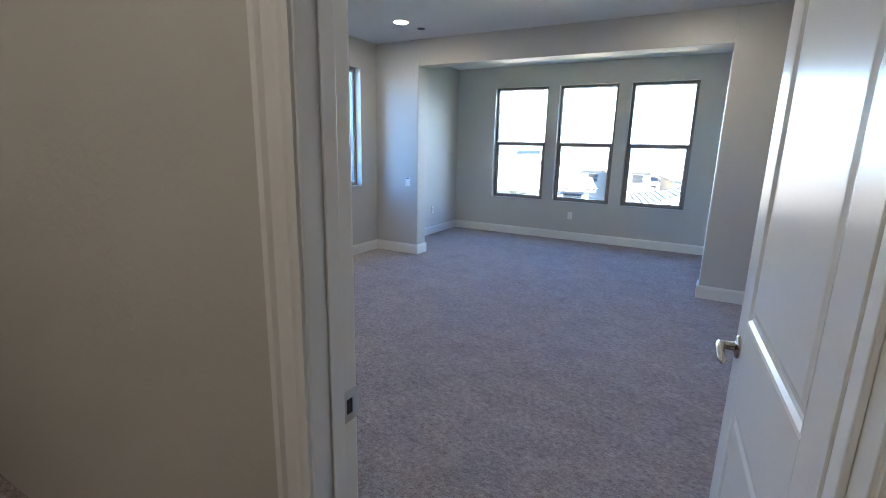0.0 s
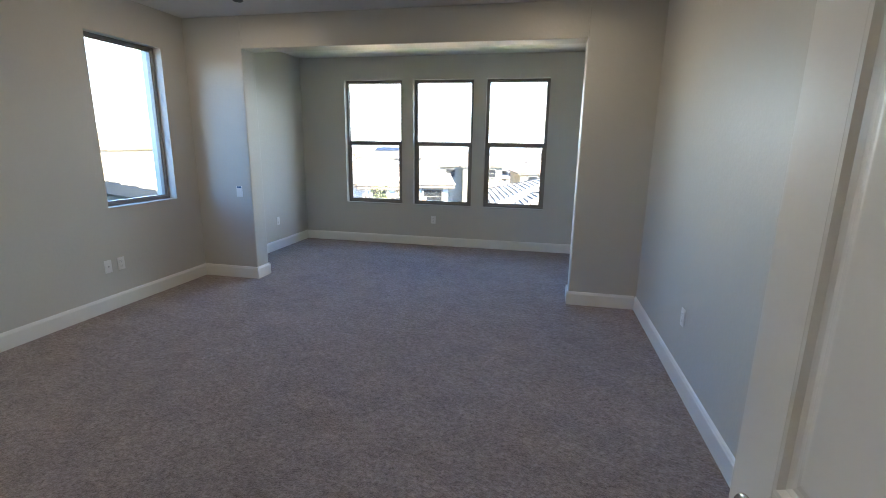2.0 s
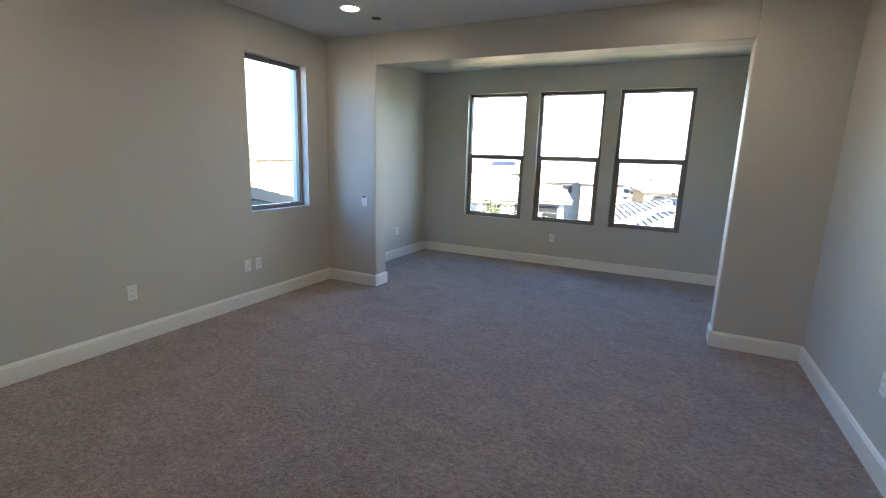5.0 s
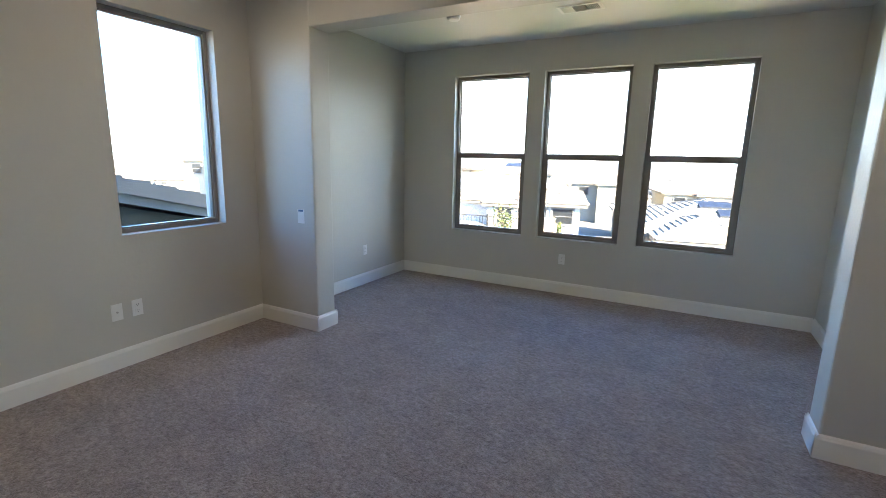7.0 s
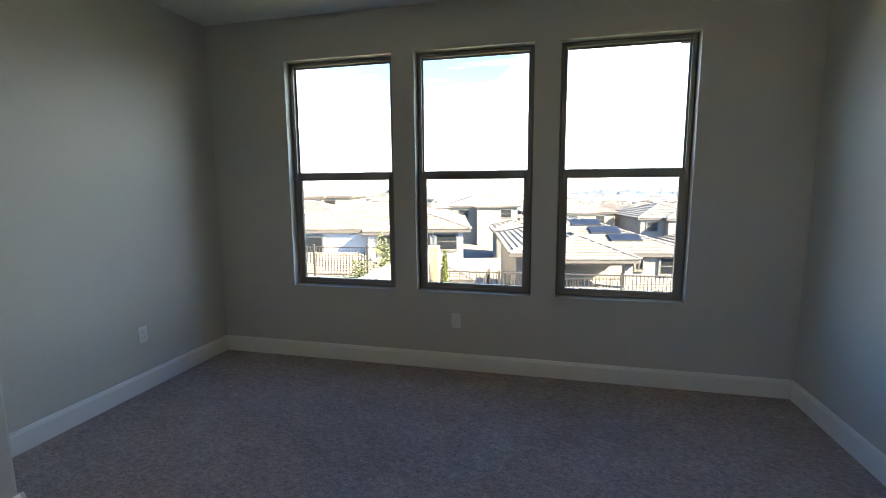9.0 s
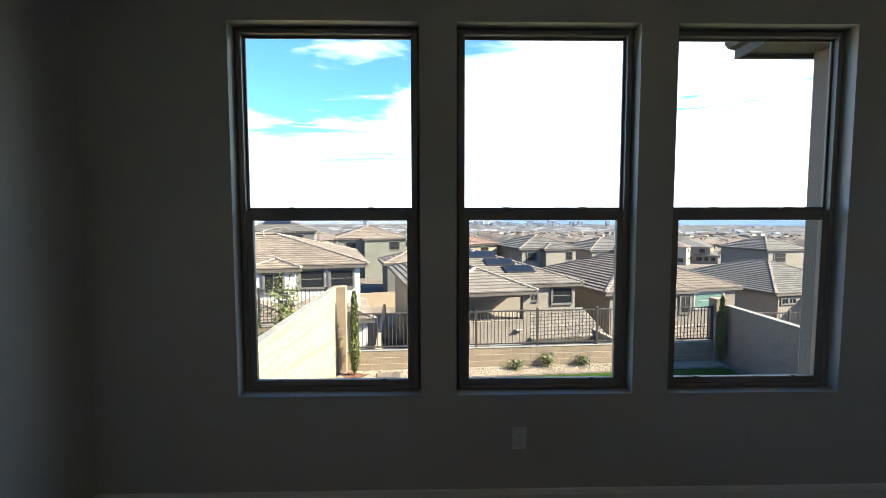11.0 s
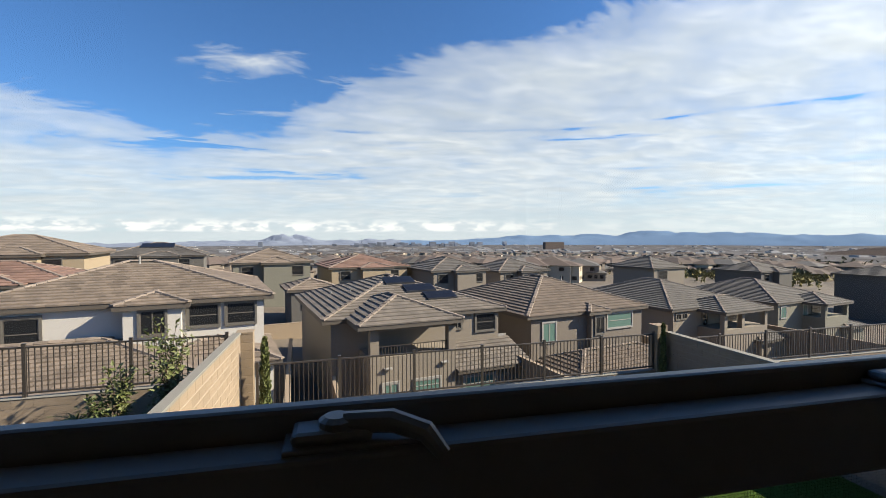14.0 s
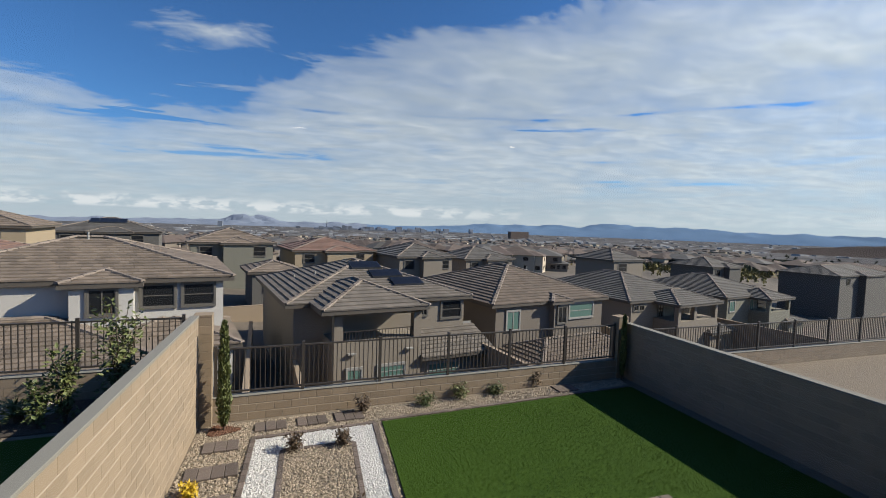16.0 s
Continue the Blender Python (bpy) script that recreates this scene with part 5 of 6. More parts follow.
terrace("ground_yard", M_GRAVEL_BED, [(-4.6, 8.2), (8.2, 8.2), (8.2, back_y(8.2) + 0.1), (-4.6, back_y(-4.6) + 0.1)], -11.0, YARD, "level yard under tan decorative gravel", "ground")
terrace("ground_yard_west", M_GRAVEL_BED, [(-16.0, -6.0), (-4.6, -6.0), (-4.6, 20.0), (-16.0, 19.2)], -11.0, -2.45, "higher gravel yard of the next house", "ground")
terrace("ground_yard_east", M_GRAVEL_BED, [(8.2, -6.0), (26.0, -6.0), (26.0, 21.3), (8.2, 20.75)], -11.0, -3.40, "bare gravel lot beside the yard", "ground")
terrace("ground_turf", M_TURF, [(-0.62, 9.2), (7.75, 9.2), (7.75, 19.68), (-0.20, 18.93)], YARD - 0.02, YARD + 0.035, "bright green artificial turf lawn", "lawn")
terrace("ground_turf_west", M_TURF, [(-16.0, 9.2), (-6.2, 9.2), (-6.2, 17.9), (-16.0, 17.2)], -2.47, -2.43, "green artificial turf next door", "lawn")
terrace("ground_soil_west", M_SOIL, [(-6.05, 9.2), (-4.62, 9.2), (-4.62, 19.80), (-16.0, 19.15), (-16.0, 17.5), (-6.05, 18.1)], -2.47, -2.42, "dark bare planting strip next door", "soil")
terrace("ground_white_gravel", M_WHITE_BED, [(-3.2, 13.4), (-0.62, 13.4), (-0.44, 18.86), (-3.06, 18.66)], YARD - 0.02, YARD + 0.012, "white pebble path round a planting bed", "gravel")
terrace("ground_bed", M_GRAVEL_BED, [(-2.56, 14.2), (-1.12, 14.2), (-0.99, 18.02), (-2.48, 18.0)], YARD - 0.02, YARD + 0.018, "square tan gravel planting bed", "gravel")


def inside(x, y, poly):
    hit = False
    for (ax, ay), (bx, by) in zip(poly, poly[1:] + poly[:1]):
        if (ay > y) != (by > y) and x < (bx - ax) * (y - ay) / (by - ay) + ax:
            hit = not hit
    return hit


P_WHITE = [(-3.2, 13.4), (-0.62, 13.4), (-0.44, 18.86), (-3.06, 18.66)]
P_BED = [(-2.56, 14.2), (-1.12, 14.2), (-0.99, 18.02), (-2.48, 18.0)]
P_TURF = [(-0.62, 9.2), (7.75, 9.2), (7.75, 19.68), (-0.20, 18.93)]
P_YARD = [(-4.34, 12.0), (-0.62, 12.0), (-0.20, 18.95), (7.75, 19.7), (7.9, back_y(7.9) - 0.12), (-4.1, back_y(-4.1) - 0.12), (-4.34, 19.4)]


def stones(name, n, box, test, size, z, mat, label, seed):
    """Loose pebbles, each a squashed and turned eight-sided lump."""
    r = random.Random(seed)
    unit = np.array([(1, 0, 0), (-1, 0, 0), (0, 1, 0), (0, -1, 0), (0, 0, 1), (0, 0, -1)], float)
    tri = [(0, 2, 4), (2, 1, 4), (1, 3, 4), (3, 0, 4), (2, 0, 5), (1, 2, 5), (3, 1, 5), (0, 3, 5)]
    verts, faces, made = [], [], 0
    while made < n:
        x, y = r.uniform(box[0], box[1]), r.uniform(box[2], box[3])
        if not test(x, y):
            continue
        s = size * r.uniform(0.55, 1.25)
        a, tilt = r.uniform(0, 6.3), r.uniform(-0.5, 0.5)
        c, d, e, f = math.cos(a), math.sin(a), math.cos(tilt), math.sin(tilt)
        sx, sy, sz = s, s * r.uniform(0.6, 0.95), s * r.uniform(0.45, 0.75)
        q = len(verts)
        for ux, uy, uz in unit:
            px, py, pz = ux * sx, uy * sy + r.uniform(-0.2, 0.2) * s, uz * sz
            py, pz = py * e - pz * f, py * f + pz * e
            verts.append((x + px * c - py * d, y + px * d + py * c, z + sz * 0.5 + pz))
        faces.extend((q + i, q + j, q + k) for i, j, k in tri)
        made += 1
    return tagged(raw_mesh(name, verts, faces, mat, smooth=False), label, "gravel", kind="stuff")


stones("tan_gravel", 17000, (-4.34, 7.9, 12.0, 20.6), lambda x, y: inside(x, y, P_YARD) and not inside(x, y, P_WHITE) and not inside(x, y, P_TURF), 0.034, YARD, M_GRAVEL, "loose tan and brown gravel in the yard", 21)
stones("bed_gravel", 5000, (-2.56, -0.99, 14.2, 18.02), lambda x, y: inside(x, y, P_BED), 0.030, YARD + 0.018, M_GRAVEL, "loose tan gravel in the planting bed", 22)
stones("white_pebbles", 9000, (-3.2, -0.44, 13.4, 18.86), lambda x, y: inside(x, y, P_WHITE) and not inside(x, y, P_BED), 0.028, YARD + 0.010, M_WHITE, "bright white pebbles filling the path", 23)
# turf pile
r = random.Random(31)
verts, faces = [], []
while len(faces) < 110000:
    x, y = r.uniform(-0.6, 7.75), r.uniform(11.0, 19.7)
    if not inside(x, y, P_TURF):
        continue
    a, h, w, q = r.uniform(0, 6.3), r.uniform(0.012, 0.026), 0.006, len(verts)
    c, d = math.cos(a) * w, math.sin(a) * w
    verts.extend(((x - c, y - d, YARD + 0.033), (x + c, y + d, YARD + 0.033), (x + r.uniform(-0.03, 0.03), y + r.uniform(-0.03, 0.03), YARD + 0.033 + h)))
    faces.append((q, q + 1, q + 2))
tagged(raw_mesh("turf_pile", verts, faces, M_BLADE), "short dense artificial grass blades", "grass", kind="stuff")

# paver edging and stepping pavers, each paver its own piece
PAVER_MESHES = {}


def paver_mesh(l, w, h):
    key = (round(l, 3), round(w, 3))
    if key not in PAVER_MESHES:
        bm = bmesh.new()
        add_box(bm, -l / 2, l / 2, -w / 2, w / 2, 0, h, 0.006, 1)
        PAVER_MESHES[key] = finish(bm, "paver")
        PAVER_MESHES[key].materials.append(M_PAVER)
    return PAVER_MESHES[key]


def paver(parent, x, y, z, rz, l, w, h=0.05):
    ob = new("paver", paver_mesh(l, w, h))
    ob.parent = parent
    ob.matrix_basis = pose(x, y, z + random.uniform(-0.004, 0.004), random.uniform(-0.8, 0.8), random.uniform(-0.8, 0.8), rz + random.uniform(-1.2, 1.2))


def edging(label, corners, closed=True):
    ob = thing("paver_edging", label, "paver edging", (0, 0, YARD), "paver edgings")
    pts = corners + corners[:1] if closed else corners
    for (ax, ay), (bx, by) in zip(pts, pts[1:]):
        length = math.hypot(bx - ax, by - ay)
        n = max(1, round(length / 0.225))
        for i in range(n):
            f = (i + 0.5) / n
            paver(ob, ax + (bx - ax) * f, ay + (by - ay) * f, -0.01, math.degrees(math.atan2(by - ay, bx - ax)), length / n - 0.008, 0.105, 0.055)


edging("brown and grey paver edging round the white path", [(-3.25, 13.3), (-0.56, 13.3), (-0.38, 18.92), (-3.11, 18.72)])
edging("brown and grey paver edging round the planting bed", [(-2.56, 14.2), (-1.12, 14.2), (-0.99, 18.02), (-2.48, 18.0)])
edging("grey paver edging along the lawn's far side", [(-0.22, 19.02), (7.7, 19.76)], False)
edging("grey paver edging along the lawn's near side", [(-0.40, 18.9), (-0.50, 15.6)], False)
for x, y, rz, n in ((-3.73, 18.45, 4, 3), (-3.74, 17.40, 4, 4), (-3.74, 16.3, 4, 4), (-2.78, 19.27, 4, 3), (-1.84, 19.36, 4, 3), (-0.95, 19.42, 4, 3), (5.6, 20.0, 4, 3)):
    ob = thing("stepping_pavers", "patch of brown paving slabs set in gravel", "pavers", (x, y, YARD), "stepping pavers", rz=rz)
    for i in range(n):
        paver(ob, (i - (n - 1) / 2) * 0.235, 0.0, 0.004, 90, 0.46, 0.225, 0.05)
patio = thing("patio_pavers", "corner of a brown and grey paver patio", "patio", (3.2, 13.6, YARD))
for i in range(10):
    for j in range(9):
        paver(patio, -1.05 + i * 0.235, -1.0 + j * 0.235, 0.0, 0, 0.228, 0.228, 0.05)


# ---- block walls ----
def block_mesh(l, d, h):
    bm = bmesh.new()
    add_box(bm, -l / 2, l / 2, -d / 2, d / 2, -h / 2, h / 2, 0.006, 1)
    me = finish(bm, "block")
    me.materials.append(M_BLOCK)
    return me


BLOCK = block_mesh(0.395, 0.10, 0.186)
HALF_BLOCK = block_mesh(0.195, 0.10, 0.186)


def block_wall(name, label, a, b, z0, courses, thick=0.20, cap=0.05, single=True, first=0.0):
    """Running-bond wall from a to b; its shown face lies to the right of the way. Blocks stand 6 mm proud of the mortar."""
    a, b = Vector((*a, 0)), Vector((*b, 0))
    d = b - a
    length, rz = d.length, math.degrees(math.atan2(d.y, d.x))
    wall = thing(name, label, "wall", (a.x, a.y, z0), kind="structure", rz=rz)
    h = courses * 0.2
    boxes("mortar", M_MORTAR, [(0, length, 0.005, thick, -0.4, h)], wall)
    boxes("wall_cap", M_CAPSTONE, [(-0.02, length + 0.02, -0.012, thick + 0.012, h, h + cap)], wall, "rough grey mortar cap", bevel=0.008)
    jv, jf = [], []
    for j in range(courses):
        s = 0.0
        while s < length - 0.05:
            l = 0.2 if (j % 2 and s == 0.0) else min(0.4, length - s)
            z = j * 0.2 + 0.1
            if single and s >= first and l in (0.2, 0.4):
                ob = new("block", BLOCK if l == 0.4 else HALF_BLOCK)
                ob.parent = wall
                ob.matrix_basis = pose(s + l / 2, 0.05 + random.uniform(-0.0015, 0.0015), z)
            else:
                q, e = len(jv), 0.003
                x0, x1, y0, y1, za, zb = s + e, s + l - e, 0.0, 0.1, z - 0.094, z + 0.094
                jv.extend(((x0, y0, za), (x1, y0, za), (x1, y0, zb), (x0, y0, zb), (x0, y1, za), (x1, y1, za), (x1, y1, zb), (x0, y1, zb)))
                jf.extend(((q, q + 1, q + 2, q + 3), (q + 1, q + 5, q + 6, q + 2), (q + 4, q, q + 3, q + 7), (q + 3, q + 2, q + 6, q + 7)))
            s += l
    if jv:
        raw_mesh("block_run", jv, jf, M_BLOCK_J, wall)["kind"] = "stuff"
    return wall


block_wall("wall_yard_west", "tall tan concrete block garden wall", (-4.36, 8.3), (-4.36, 19.5), YARD, 13, thick=0.155, first=2.7)
block_wall("wall_yard_back", "low tan concrete block wall under the fence", (-4.13, back_y(-4.13)), (8.1, back_y(8.1)), YARD, 3, cap=0.02)
block_wall("wall_yard_east", "tan concrete block garden wall in shade", (8.19, 20.6), (8.19, 8.3), YARD - 0.2, 10, cap=0.04, single=False)
block_wall("wall_lot_back", "low tan block wall under the next fence", (8.5, 20.75), (25.0, 21.25), -3.40, 3, cap=0.02, single=False)
block_wall("wall_west_lot_back", "low grey block wall of the next yard", (-15.0, 19.2), (-4.62, 19.85), -2.45, 3, cap=0.02, single=False)


def block_column(name, x, y, z0, z1, w):
    ob = thing(name, "square tan block column at the wall's end", "column", (x, y, z0), "wall columns", rz=math.degrees(BACK))
    n = int((z1 - z0) / 0.2)
    for j in range(n):
        boxes("block", M_BLOCK, [(-w / 2, w / 2, -w / 2, w / 2, j * 0.2 + 0.003, j * 0.2 + 0.197)], ob, bevel=0.005)
    boxes("mortar", M_MORTAR, [(-w / 2 + 0.006, w / 2 - 0.006, -w / 2 + 0.006, w / 2 - 0.006, -0.2, n * 0.2 - 0.004)], ob)
    boxes("column_cap", M_BLOCK, [(-w / 2 - 0.005, w / 2 + 0.005, -w / 2 - 0.005, w / 2 + 0.005, n * 0.2, n * 0.2 + 0.05)], ob, bevel=0.006)


block_column("block_column", -4.29, 19.72, YARD, -0.5, 0.38)
block_column("block_column", 8.05, 20.72, YARD, -1.12, 0.40)


# ---- iron fences ----
PICKETS = {}


def bar_mesh(w, h):
    key = (w, round(h, 3))
    if key not in PICKETS:
        bm = bmesh.new()
        add_box(bm, -w / 2, w / 2, -w / 2, w / 2, 0, h)
        PICKETS[key] = finish(bm, "picket")
        PICKETS[key].materials.append(M_IRON)
    return PICKETS[key]


def iron_fence(label, a, b, z0, h, posts, gap=0.115):
    a, b = Vector((*a, 0)), Vector((*b, 0))
    d = b - a
    ob = thing("iron_fence", label, "fence", (a.x, a.y, z0), "iron fences", rz=math.degrees(math.atan2(d.y, d.x)))
    length = d.length
    for i in range(posts):
        s = length * i / (posts - 1)
        post = new("post", bar_mesh(0.068, h + 0.05))
        post.parent = ob
        post.matrix_basis = pose(s, 0, 0)
        boxes("post_cap", M_IRON, [(s - 0.040, s + 0.040, -0.040, 0.040, h + 0.05, h + 0.065)], ob, bevel=0.006)
    for z in (0.07, h - 0.045):
        boxes("rail", M_IRON, [(0.0, length, -0.020, 0.020, z, z + 0.042)], ob, bevel=0.003)
    n = int(length / gap)
    for i in range(n):
        p = new("picket", bar_mesh(0.020, h - 0.155))
        p.parent = ob
        p.matrix_basis = pose((i + 0.5) * length / n, 0, 0.112)


iron_fence("dark bronze iron picket fence on the low wall", (-4.05, back_y(-4.05) + 0.1), (7.85, back_y(7.85) + 0.1), YARD + 0.62, 1.16, 7)
iron_fence("dark bronze iron picket fence of the next yard", (-14.9, 19.3), (-4.75, 19.94), -1.83, 1.12, 6)
iron_fence("dark bronze iron picket fence beyond the side wall", (8.6, 20.85), (24.9, 21.35), -2.78, 1.05, 9)


# ---- plants ----
def plant(name, label, category, x, y, z, h, radius, mat, n, leaf, stems=5, lean=0.35, low=0.15, seed=1, group=""):
    """Stems that fork from one foot, set with single folded leaves."""
    r = random.Random(seed)
    ob = thing(name, label, category, (x, y, z), group)
    bm = bmesh.new()
    lv, lf = [], []
    for k in range(stems):
        a = 2 * math.pi * (k + r.uniform(-0.3, 0.3)) / stems
        reach, top = radius * r.uniform(0.35, 1.0), h * r.uniform(0.72, 1.0)
        pts = [Vector((math.cos(a) * reach * f ** 1.3 + r.uniform(-0.02, 0.02) * h, math.sin(a) * reach * f ** 1.3 + r.uniform(-0.02, 0.02) * h, top * f)) for f in (0, 0.25, 0.5, 0.75, 1.0)]
        pts[0] = Vector((0.01 * math.cos(a), 0.01 * math.sin(a), -0.03))
        add_tube(bm, pts, [0.012 * h ** 0.5 * (1 - 0.18 * i) for i in range(5)], 6)
        for _ in range(n // stems):
            f = low + (1 - low) * r.random()
            i = min(3, int(f * 4))
            p = pts[i].lerp(pts[i + 1], f * 4 - i)
            spread = radius * 0.36 * (1.15 - f * 0.6)
            p = p + Vector((r.gauss(0, spread), r.gauss(0, spread), r.gauss(0, spread * 0.8)))
            if p.z < 0.02:
                p.z = 0.02 + 0.03 * r.random()
            q = Euler((r.uniform(-0.9, 0.9), r.uniform(-0.9, 0.9), r.uniform(0, 6.3))).to_matrix()
            s = leaf * r.uniform(0.6, 1.35)
            j = len(lv)
            lv.extend((p, p + q @ Vector((s * 0.4, -s * 0.22, s * 0.12)), p + q @ Vector((s, 0, 0.02)), p + q @ Vector((s * 0.4, s * 0.22, s * 0.12))))
            lf.extend(((j, j + 1, j + 2), (j, j + 2, j + 3)))
    part("stems", bm, M_BARK, ob)
    raw_mesh("leaves", lv, lf, mat, ob)["kind"] = "stuff"
    return ob


def cypress(x, y, z, h, w, seed):
    r = random.Random(seed)
    ob = thing("cypress", "slender green columnar cypress beside the wall", "tree", (x, y, z), "cypresses")
    bm = bmesh.new()
    add_tube(bm, [(0, 0, -0.05), (0.01, 0, h * 0.4), (0, 0.01, h * 0.9)], [0.028, 0.02, 0.006], 8)
    part("trunk", bm, M_BARK, ob)
    lv, lf = [], []
    for _ in range(3600):
        f = r.random() ** 0.8
        zz = 0.12 + f * (h - 0.12)
        width = w * (min(1.0, 0.45 + f * 2.2) * (1 - f) ** 0.42) * (0.8 + 0.35 * noise.noise((f * 9, seed, 0.3)))
        a, d = r.uniform(0, 6.3), math.sqrt(r.random()) * width
        p = Vector((d * math.cos(a), d * math.sin(a), zz))
        q = Euler((r.uniform(-0.5, 0.5), r.uniform(-0.5, 0.5), r.uniform(0, 6.3))).to_matrix()
        s, j = r.uniform(0.05, 0.12), len(lv)
        lv.extend((p, p + q @ Vector((s * 0.22, 0.01, s * 0.5)), p + q @ Vector((0, 0, s)), p + q @ Vector((-s * 0.22, -0.01, s * 0.5))))
        lf.append((j, j + 1, j + 2, j + 3))
    raw_mesh("foliage", lv, lf, M_LEAF_Y, ob)["kind"] = "stuff"


cypress(-3.79, 19.28, YARD, 2.5, 0.20, 3)
cypress(7.95, 20.35, YARD, 2.1, 0.13, 4)
mulch = stones("mulch", 500, (-4.1, -3.4, 19.0, 19.6), lambda x, y: math.hypot(x + 3.79, (y - 19.28) * 1.2) < 0.32 + 0.08 * math.sin(9 * x), 0.03, YARD + 0.02, M_MULCH, "reddish bark mulch round the cypress", 41)
for i, (x, y, h, w, m, lab) in enumerate(((-0.58, 19.62, 0.46, 0.20, M_LEAF_RED, "small dark reddish shrub in the gravel"), (1.13, 19.76, 0.30, 0.28, M_LEAF, "low dark green shrub in the gravel"),
                                          (2.20, 19.98, 0.46, 0.26, M_LEAF_Y, "bright green shrub in the gravel"), (3.35, 20.10, 0.28, 0.26, M_LEAF, "low dark green shrub in the gravel"),
                                          (4.80, 20.42, 0.50, 0.18, M_LEAF_RED, "upright reddish shrub by the wall"), (-2.24, 17.95, 0.42, 0.20, M_LEAF_RED, "small bronze-leaved shrub in the bed"),
                                          (-1.22, 17.96, 0.38, 0.19, M_LEAF_RED, "small bronze-leaved shrub in the bed"), (-2.22, 15.25, 0.42, 0.22, M_LEAF_RED, "small bronze-leaved shrub in the bed"),
                                          (-1.38, 15.30, 0.42, 0.22, M_LEAF_RED, "small bronze-leaved shrub in the bed"), (-3.96, 16.72, 0.22, 0.14, M_FLOWER, "small yellow flowering shrub in gravel"))):
    plant("shrub", lab, "shrub", x, y, YARD, h, w, m, 420, 0.075, stems=9, seed=60 + i, group="yard shrubs")
plant("tall_shrub", "tall upright green shrub in the next yard", "shrub", -5.62, 18.7, -2.45, 2.35, 0.46, M_LEAF_Y, 1000, 0.13, stems=9, seed=81, group="next yard shrubs")
plant("tall_shrub", "slim yellow-green shrub in the next yard", "shrub", -6.45, 18.4, -2.45, 1.65, 0.24, M_LEAF_Y, 640, 0.12, stems=6, seed=82, group="next yard shrubs")
plant("tall_shrub", "slim yellow-green shrub in the next yard", "shrub", -6.85, 18.3, -2.45, 1.15, 0.20, M_LEAF, 300, 0.12, stems=4, seed=83, group="next yard shrubs")
palm = thing("sago_palm", "small spiky green sago palm next door", "palm", (-7.35, 18.7, -2.45))
bm = bmesh.new()
add_lathe(bm, (0, 0, -0.05), (0, 0, 1), [(0.10, 0), (0.11, 0.15), (0.08, 0.3), (0.03, 0.36)], 10)
part("trunk", bm, M_BARK, palm)
r = random.Random(90)
lv, lf = [], []
for k in range(22):
    a, up = 2 * math.pi * k / 22 + r.uniform(-0.1, 0.1), r.uniform(0.35, 1.1)
    for j in range(16):
        f = j / 15
        c = Vector((math.cos(a) * 0.62 * f, math.sin(a) * 0.62 * f, 0.30 + 0.55 * up * f - 0.42 * f * f))
        for s in (-1, 1):
            q = len(lv)
            out = Vector((-math.sin(a) * s, math.cos(a) * s, 0.25)) * 0.11 * (1 - 0.6 * f)
            step = Vector((math.cos(a), math.sin(a), 0)) * 0.014
            lv.extend((c - step, c + step, c + out + step * 3))
            lf.append((q, q + 1, q + 2))
raw_mesh("fronds", lv, lf, M_LEAF, palm)["kind"] = "stuff"
stones("river_rocks", 220, (-9.6, -6.9, 18.9, 19.5), lambda x, y: True, 0.11, -2.45, M_ROCK, "pale rounded river rocks next door", 92)

# ---- this house outside, and the house next door ----
structure("house_base", M_STUCCO, [(-3.42, 1.84, -1.7, 8.22, YARD - 0.3, -0.255)], "tan stucco lower storey under the room", "wall")
structure("house_wing", M_STUCCO, [(1.84, 6.0, -1.7, 8.2, YARD - 0.3, 2.98), (1.25, 6.0, 8.2, 9.04, YARD - 0.3, 2.66)], "tan stucco wing that stands forward of the windows", "wall", 0.02)
structure("eave", M_SOFFIT, [(0.76, 6.4, 8.2, 9.08, 2.66, 2.74), (0.735, 6.42, 9.08, 9.11, 2.63, 2.80), (0.735, 0.76, 8.2, 9.08, 2.63, 2.78)], "dark painted eave and soffit of the wing", "eave")
bm = bmesh.new()
add_profile(bm, (0.735, 9.11, 2.69), (0.735, 8.22, 2.69), [(0.0, 0.0), (0.05, 0.01), (0.075, 0.04), (0.075, 0.09), (0.0, 0.09)])
tagged(part("gutter", bm, M_NEAR_FASCIA), "pale grey metal gutter along the eave", "gutter", kind="structure")
own_roof = thing("house_roof", "tan tiled hip roof over the house", "roof", (0, 0, 3.0), kind="structure")
hip_roof(own_roof, -3.8, 6.4, -2.2, 8.6, 0.2, 18.0, M_TILE_TAN, seed=70)
road = terrace("road", M_ROAD, [(-40.0, 45.0), (60.0, 66.0), (60.0, 73.0), (-40.0, 52.0)], -14.0, -7.75, "grey asphalt street between the houses", "road")

near = thing("house", "grey-green stucco house close by, wall darkened for shade, tiled gable roof", "house", (-6.6, 8.9, -2.45), "houses below the yard")
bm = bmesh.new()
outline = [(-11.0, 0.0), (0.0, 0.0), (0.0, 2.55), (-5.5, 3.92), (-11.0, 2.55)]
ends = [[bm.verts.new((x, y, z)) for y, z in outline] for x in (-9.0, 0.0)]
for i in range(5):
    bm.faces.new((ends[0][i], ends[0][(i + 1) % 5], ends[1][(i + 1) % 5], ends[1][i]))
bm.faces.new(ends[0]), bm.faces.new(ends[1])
# wall colour is darkened in place of the shade between the houses
part("wall", bm, M_NEAR_WALL_SHADED, near)
bm = bmesh.new()
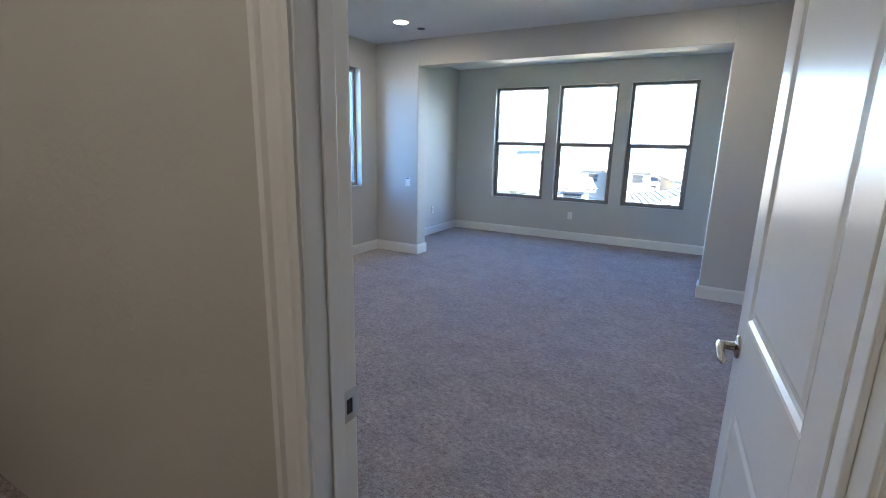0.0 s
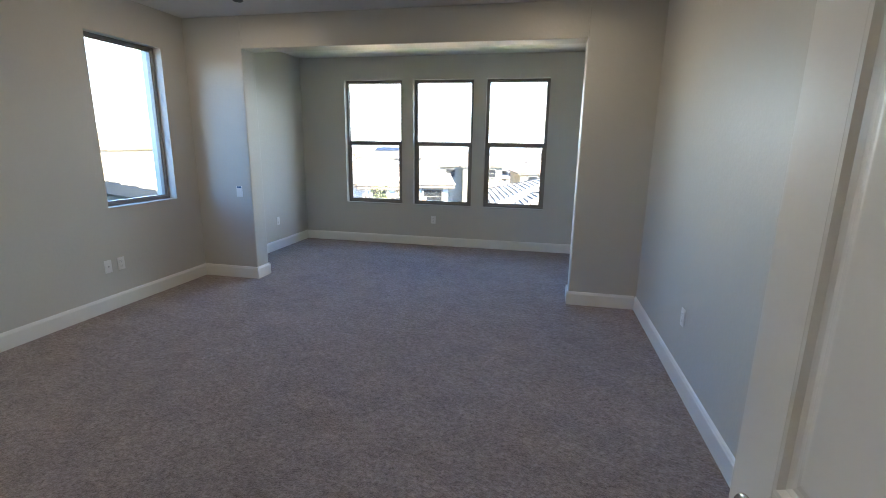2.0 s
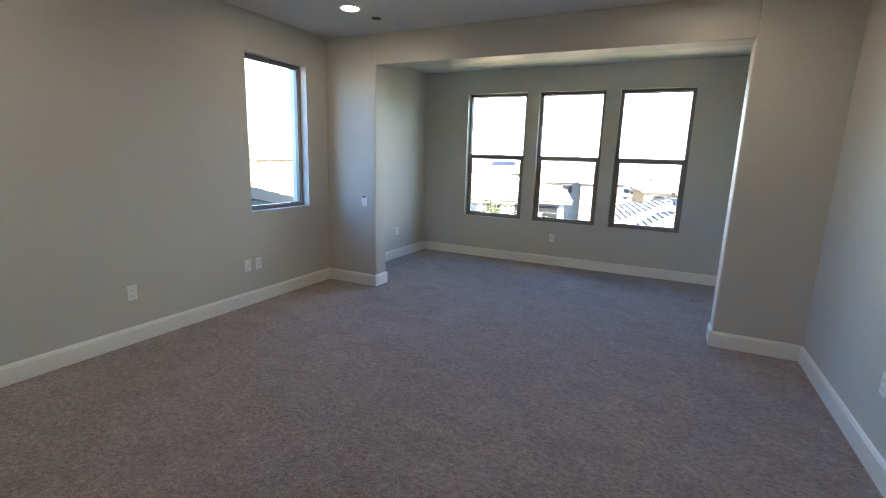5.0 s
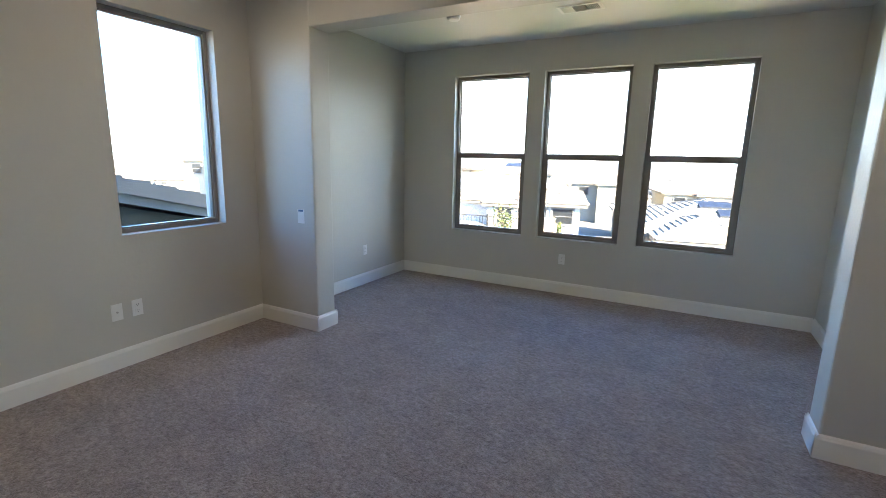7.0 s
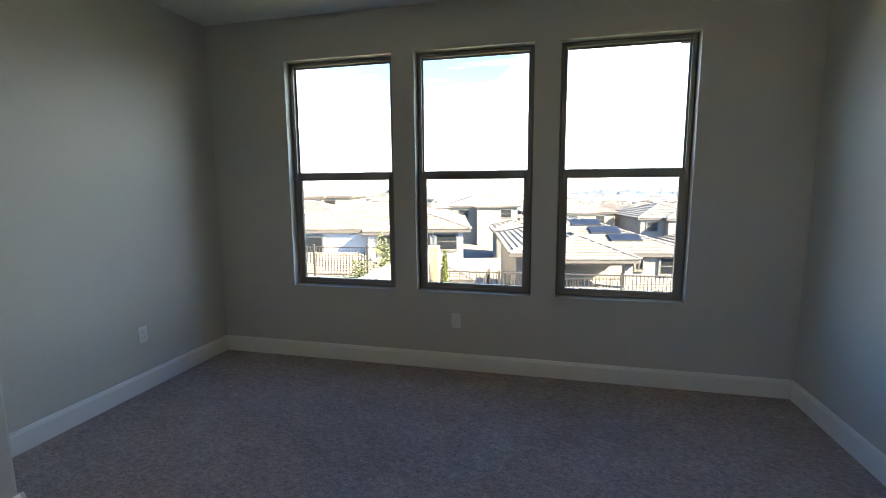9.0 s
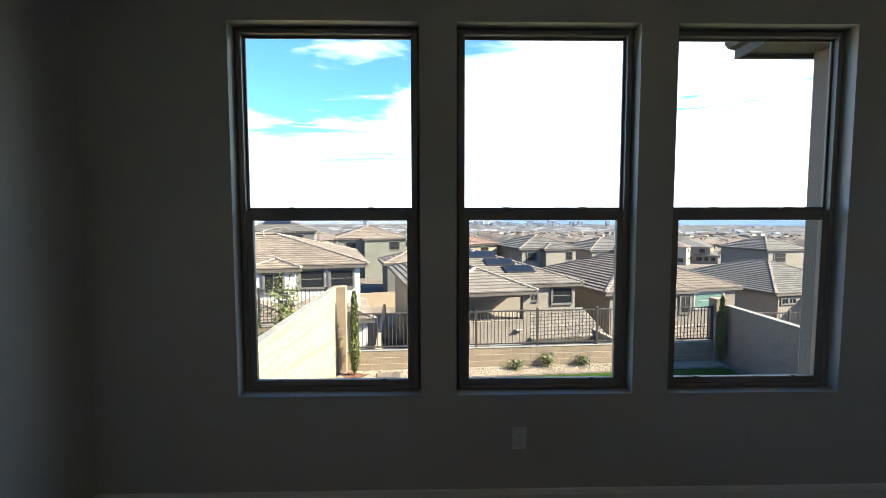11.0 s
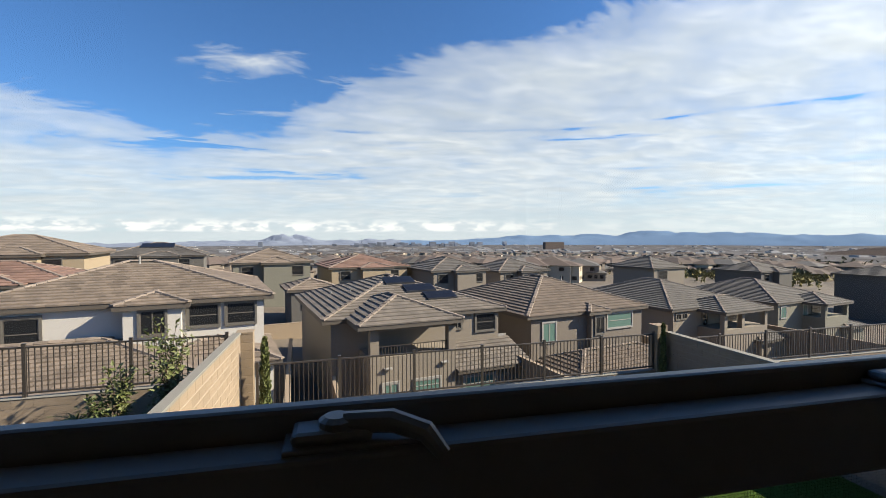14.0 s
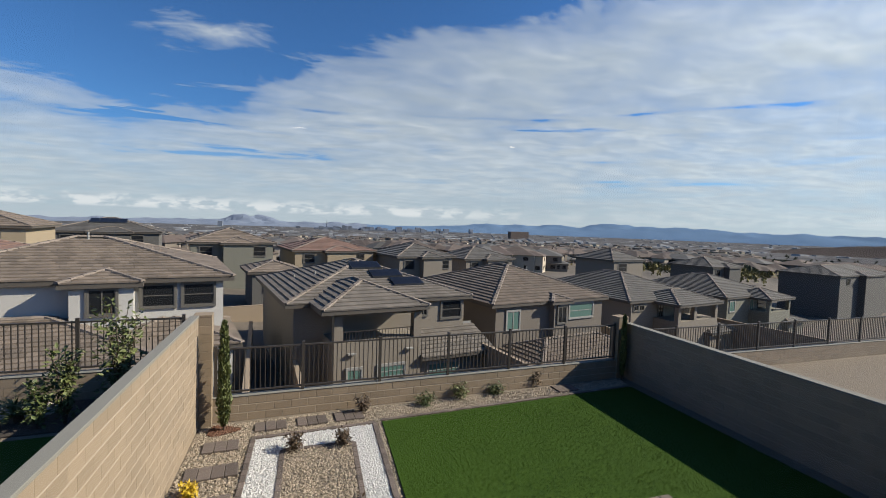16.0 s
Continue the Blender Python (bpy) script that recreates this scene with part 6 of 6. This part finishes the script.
for s, y0 in ((-1, 0.45), (1, -11.45)):
    add_profile(bm, (-9.4, y0, 2.48), (0.30, y0, 2.48), [(0, 0), (0, 0.17), (-s * 5.95, 1.66), (-s * 5.95, 1.49)])
roof = part("roof", bm, M_NEAR_FASCIA, near)
lv, lf = [], []
for j in range(17):
    for i in range(26):
        x0, x1, d0, d1 = -9.4 + i * 0.374, -9.4 + i * 0.374 + 0.366, j * 0.35, j * 0.35 + 0.37
        q, k = len(lv), 1.49 / 5.95
        lift = 0.045 + random.uniform(0, 0.01)
        lv.extend(((x0, 0.47 - d0, 2.65 + d0 * k + lift), (x1, 0.47 - d0, 2.65 + d0 * k + lift), (x1, 0.47 - d1, 2.65 + d1 * k + 0.012), (x0, 0.47 - d1, 2.65 + d1 * k + 0.012), (x0, 0.47 - d0, 2.65 + d0 * k), (x1, 0.47 - d0, 2.65 + d0 * k)))
        lf.extend(((q, q + 1, q + 2, q + 3), (q + 4, q + 5, q + 1, q)))
raw_mesh("roof_tiles", lv, lf, M_TILE_TAN, roof)["kind"] = "stuff"
# stepped barge tiles along the gable's edge
for j in range(17):
    d0, d1 = j * 0.35, j * 0.35 + 0.352
    bm = bmesh.new()
    vs = [bm.verts.new((x, 0.49 - d, z)) for x in (0.20, 0.345) for d, z in ((d0, 2.60 + d0 * k), (d1, 2.60 + d1 * k), (d1, 2.80 + d1 * k), (d0, 2.83 + d0 * k))]
    for f in ((0, 1, 2, 3), (7, 6, 5, 4), (0, 4, 5, 1), (1, 5, 6, 2), (2, 6, 7, 3), (3, 7, 4, 0)):
        bm.faces.new([vs[n] for n in f])
    bmesh.ops.recalc_face_normals(bm, faces=bm.faces)
    part("barge_tile", bm, M_TILE_TAN, roof)


def spiky_plant(x, y, z, h, seed):
    """A rosette of stiff pointed blades on a short stump."""
    r = random.Random(seed)
    ob = thing("spiky_plant", "spiky green rosette plant in dark soil", "plant", (x, y, z), "next yard shrubs")
    bm = bmesh.new()
    add_cyl(bm, (0, 0, -0.03), (0, 0, 0.14), 0.07, 0.06, segs=10)
    part("stump", bm, M_BARK, ob)
    verts, faces = [], []
    for _ in range(60):
        a, tilt, l = r.uniform(0, 6.3), r.uniform(0.15, 1.35), h * r.uniform(0.75, 1.1)
        side = Vector((-math.sin(a), math.cos(a), 0)) * 0.022
        out, q = Vector((math.cos(a), math.sin(a), 0)), len(verts)
        p = Vector((0, 0, 0.12))
        mid = p + (out * math.sin(tilt) + Vector((0, 0, math.cos(tilt)))) * l * 0.55
        tip = p + (out * math.sin(tilt + 0.25) + Vector((0, 0, math.cos(tilt + 0.25)))) * l
        fold = Vector((0, 0, 0.008))
        verts.extend((p - side * 0.6, p + side * 0.6, mid - side + fold, mid - fold, mid + side + fold, tip))
        faces.extend(((q, q + 1, q + 3), (q, q + 3, q + 2), (q + 1, q + 4, q + 3), (q + 2, q + 3, q + 5), (q + 3, q + 4, q + 5)))
    raw_mesh("leaves", verts, faces, M_LEAF_Y, ob)["kind"] = "stuff"
    return ob


spiky_plant(-7.35, 18.65, -2.42, 0.48, 5)
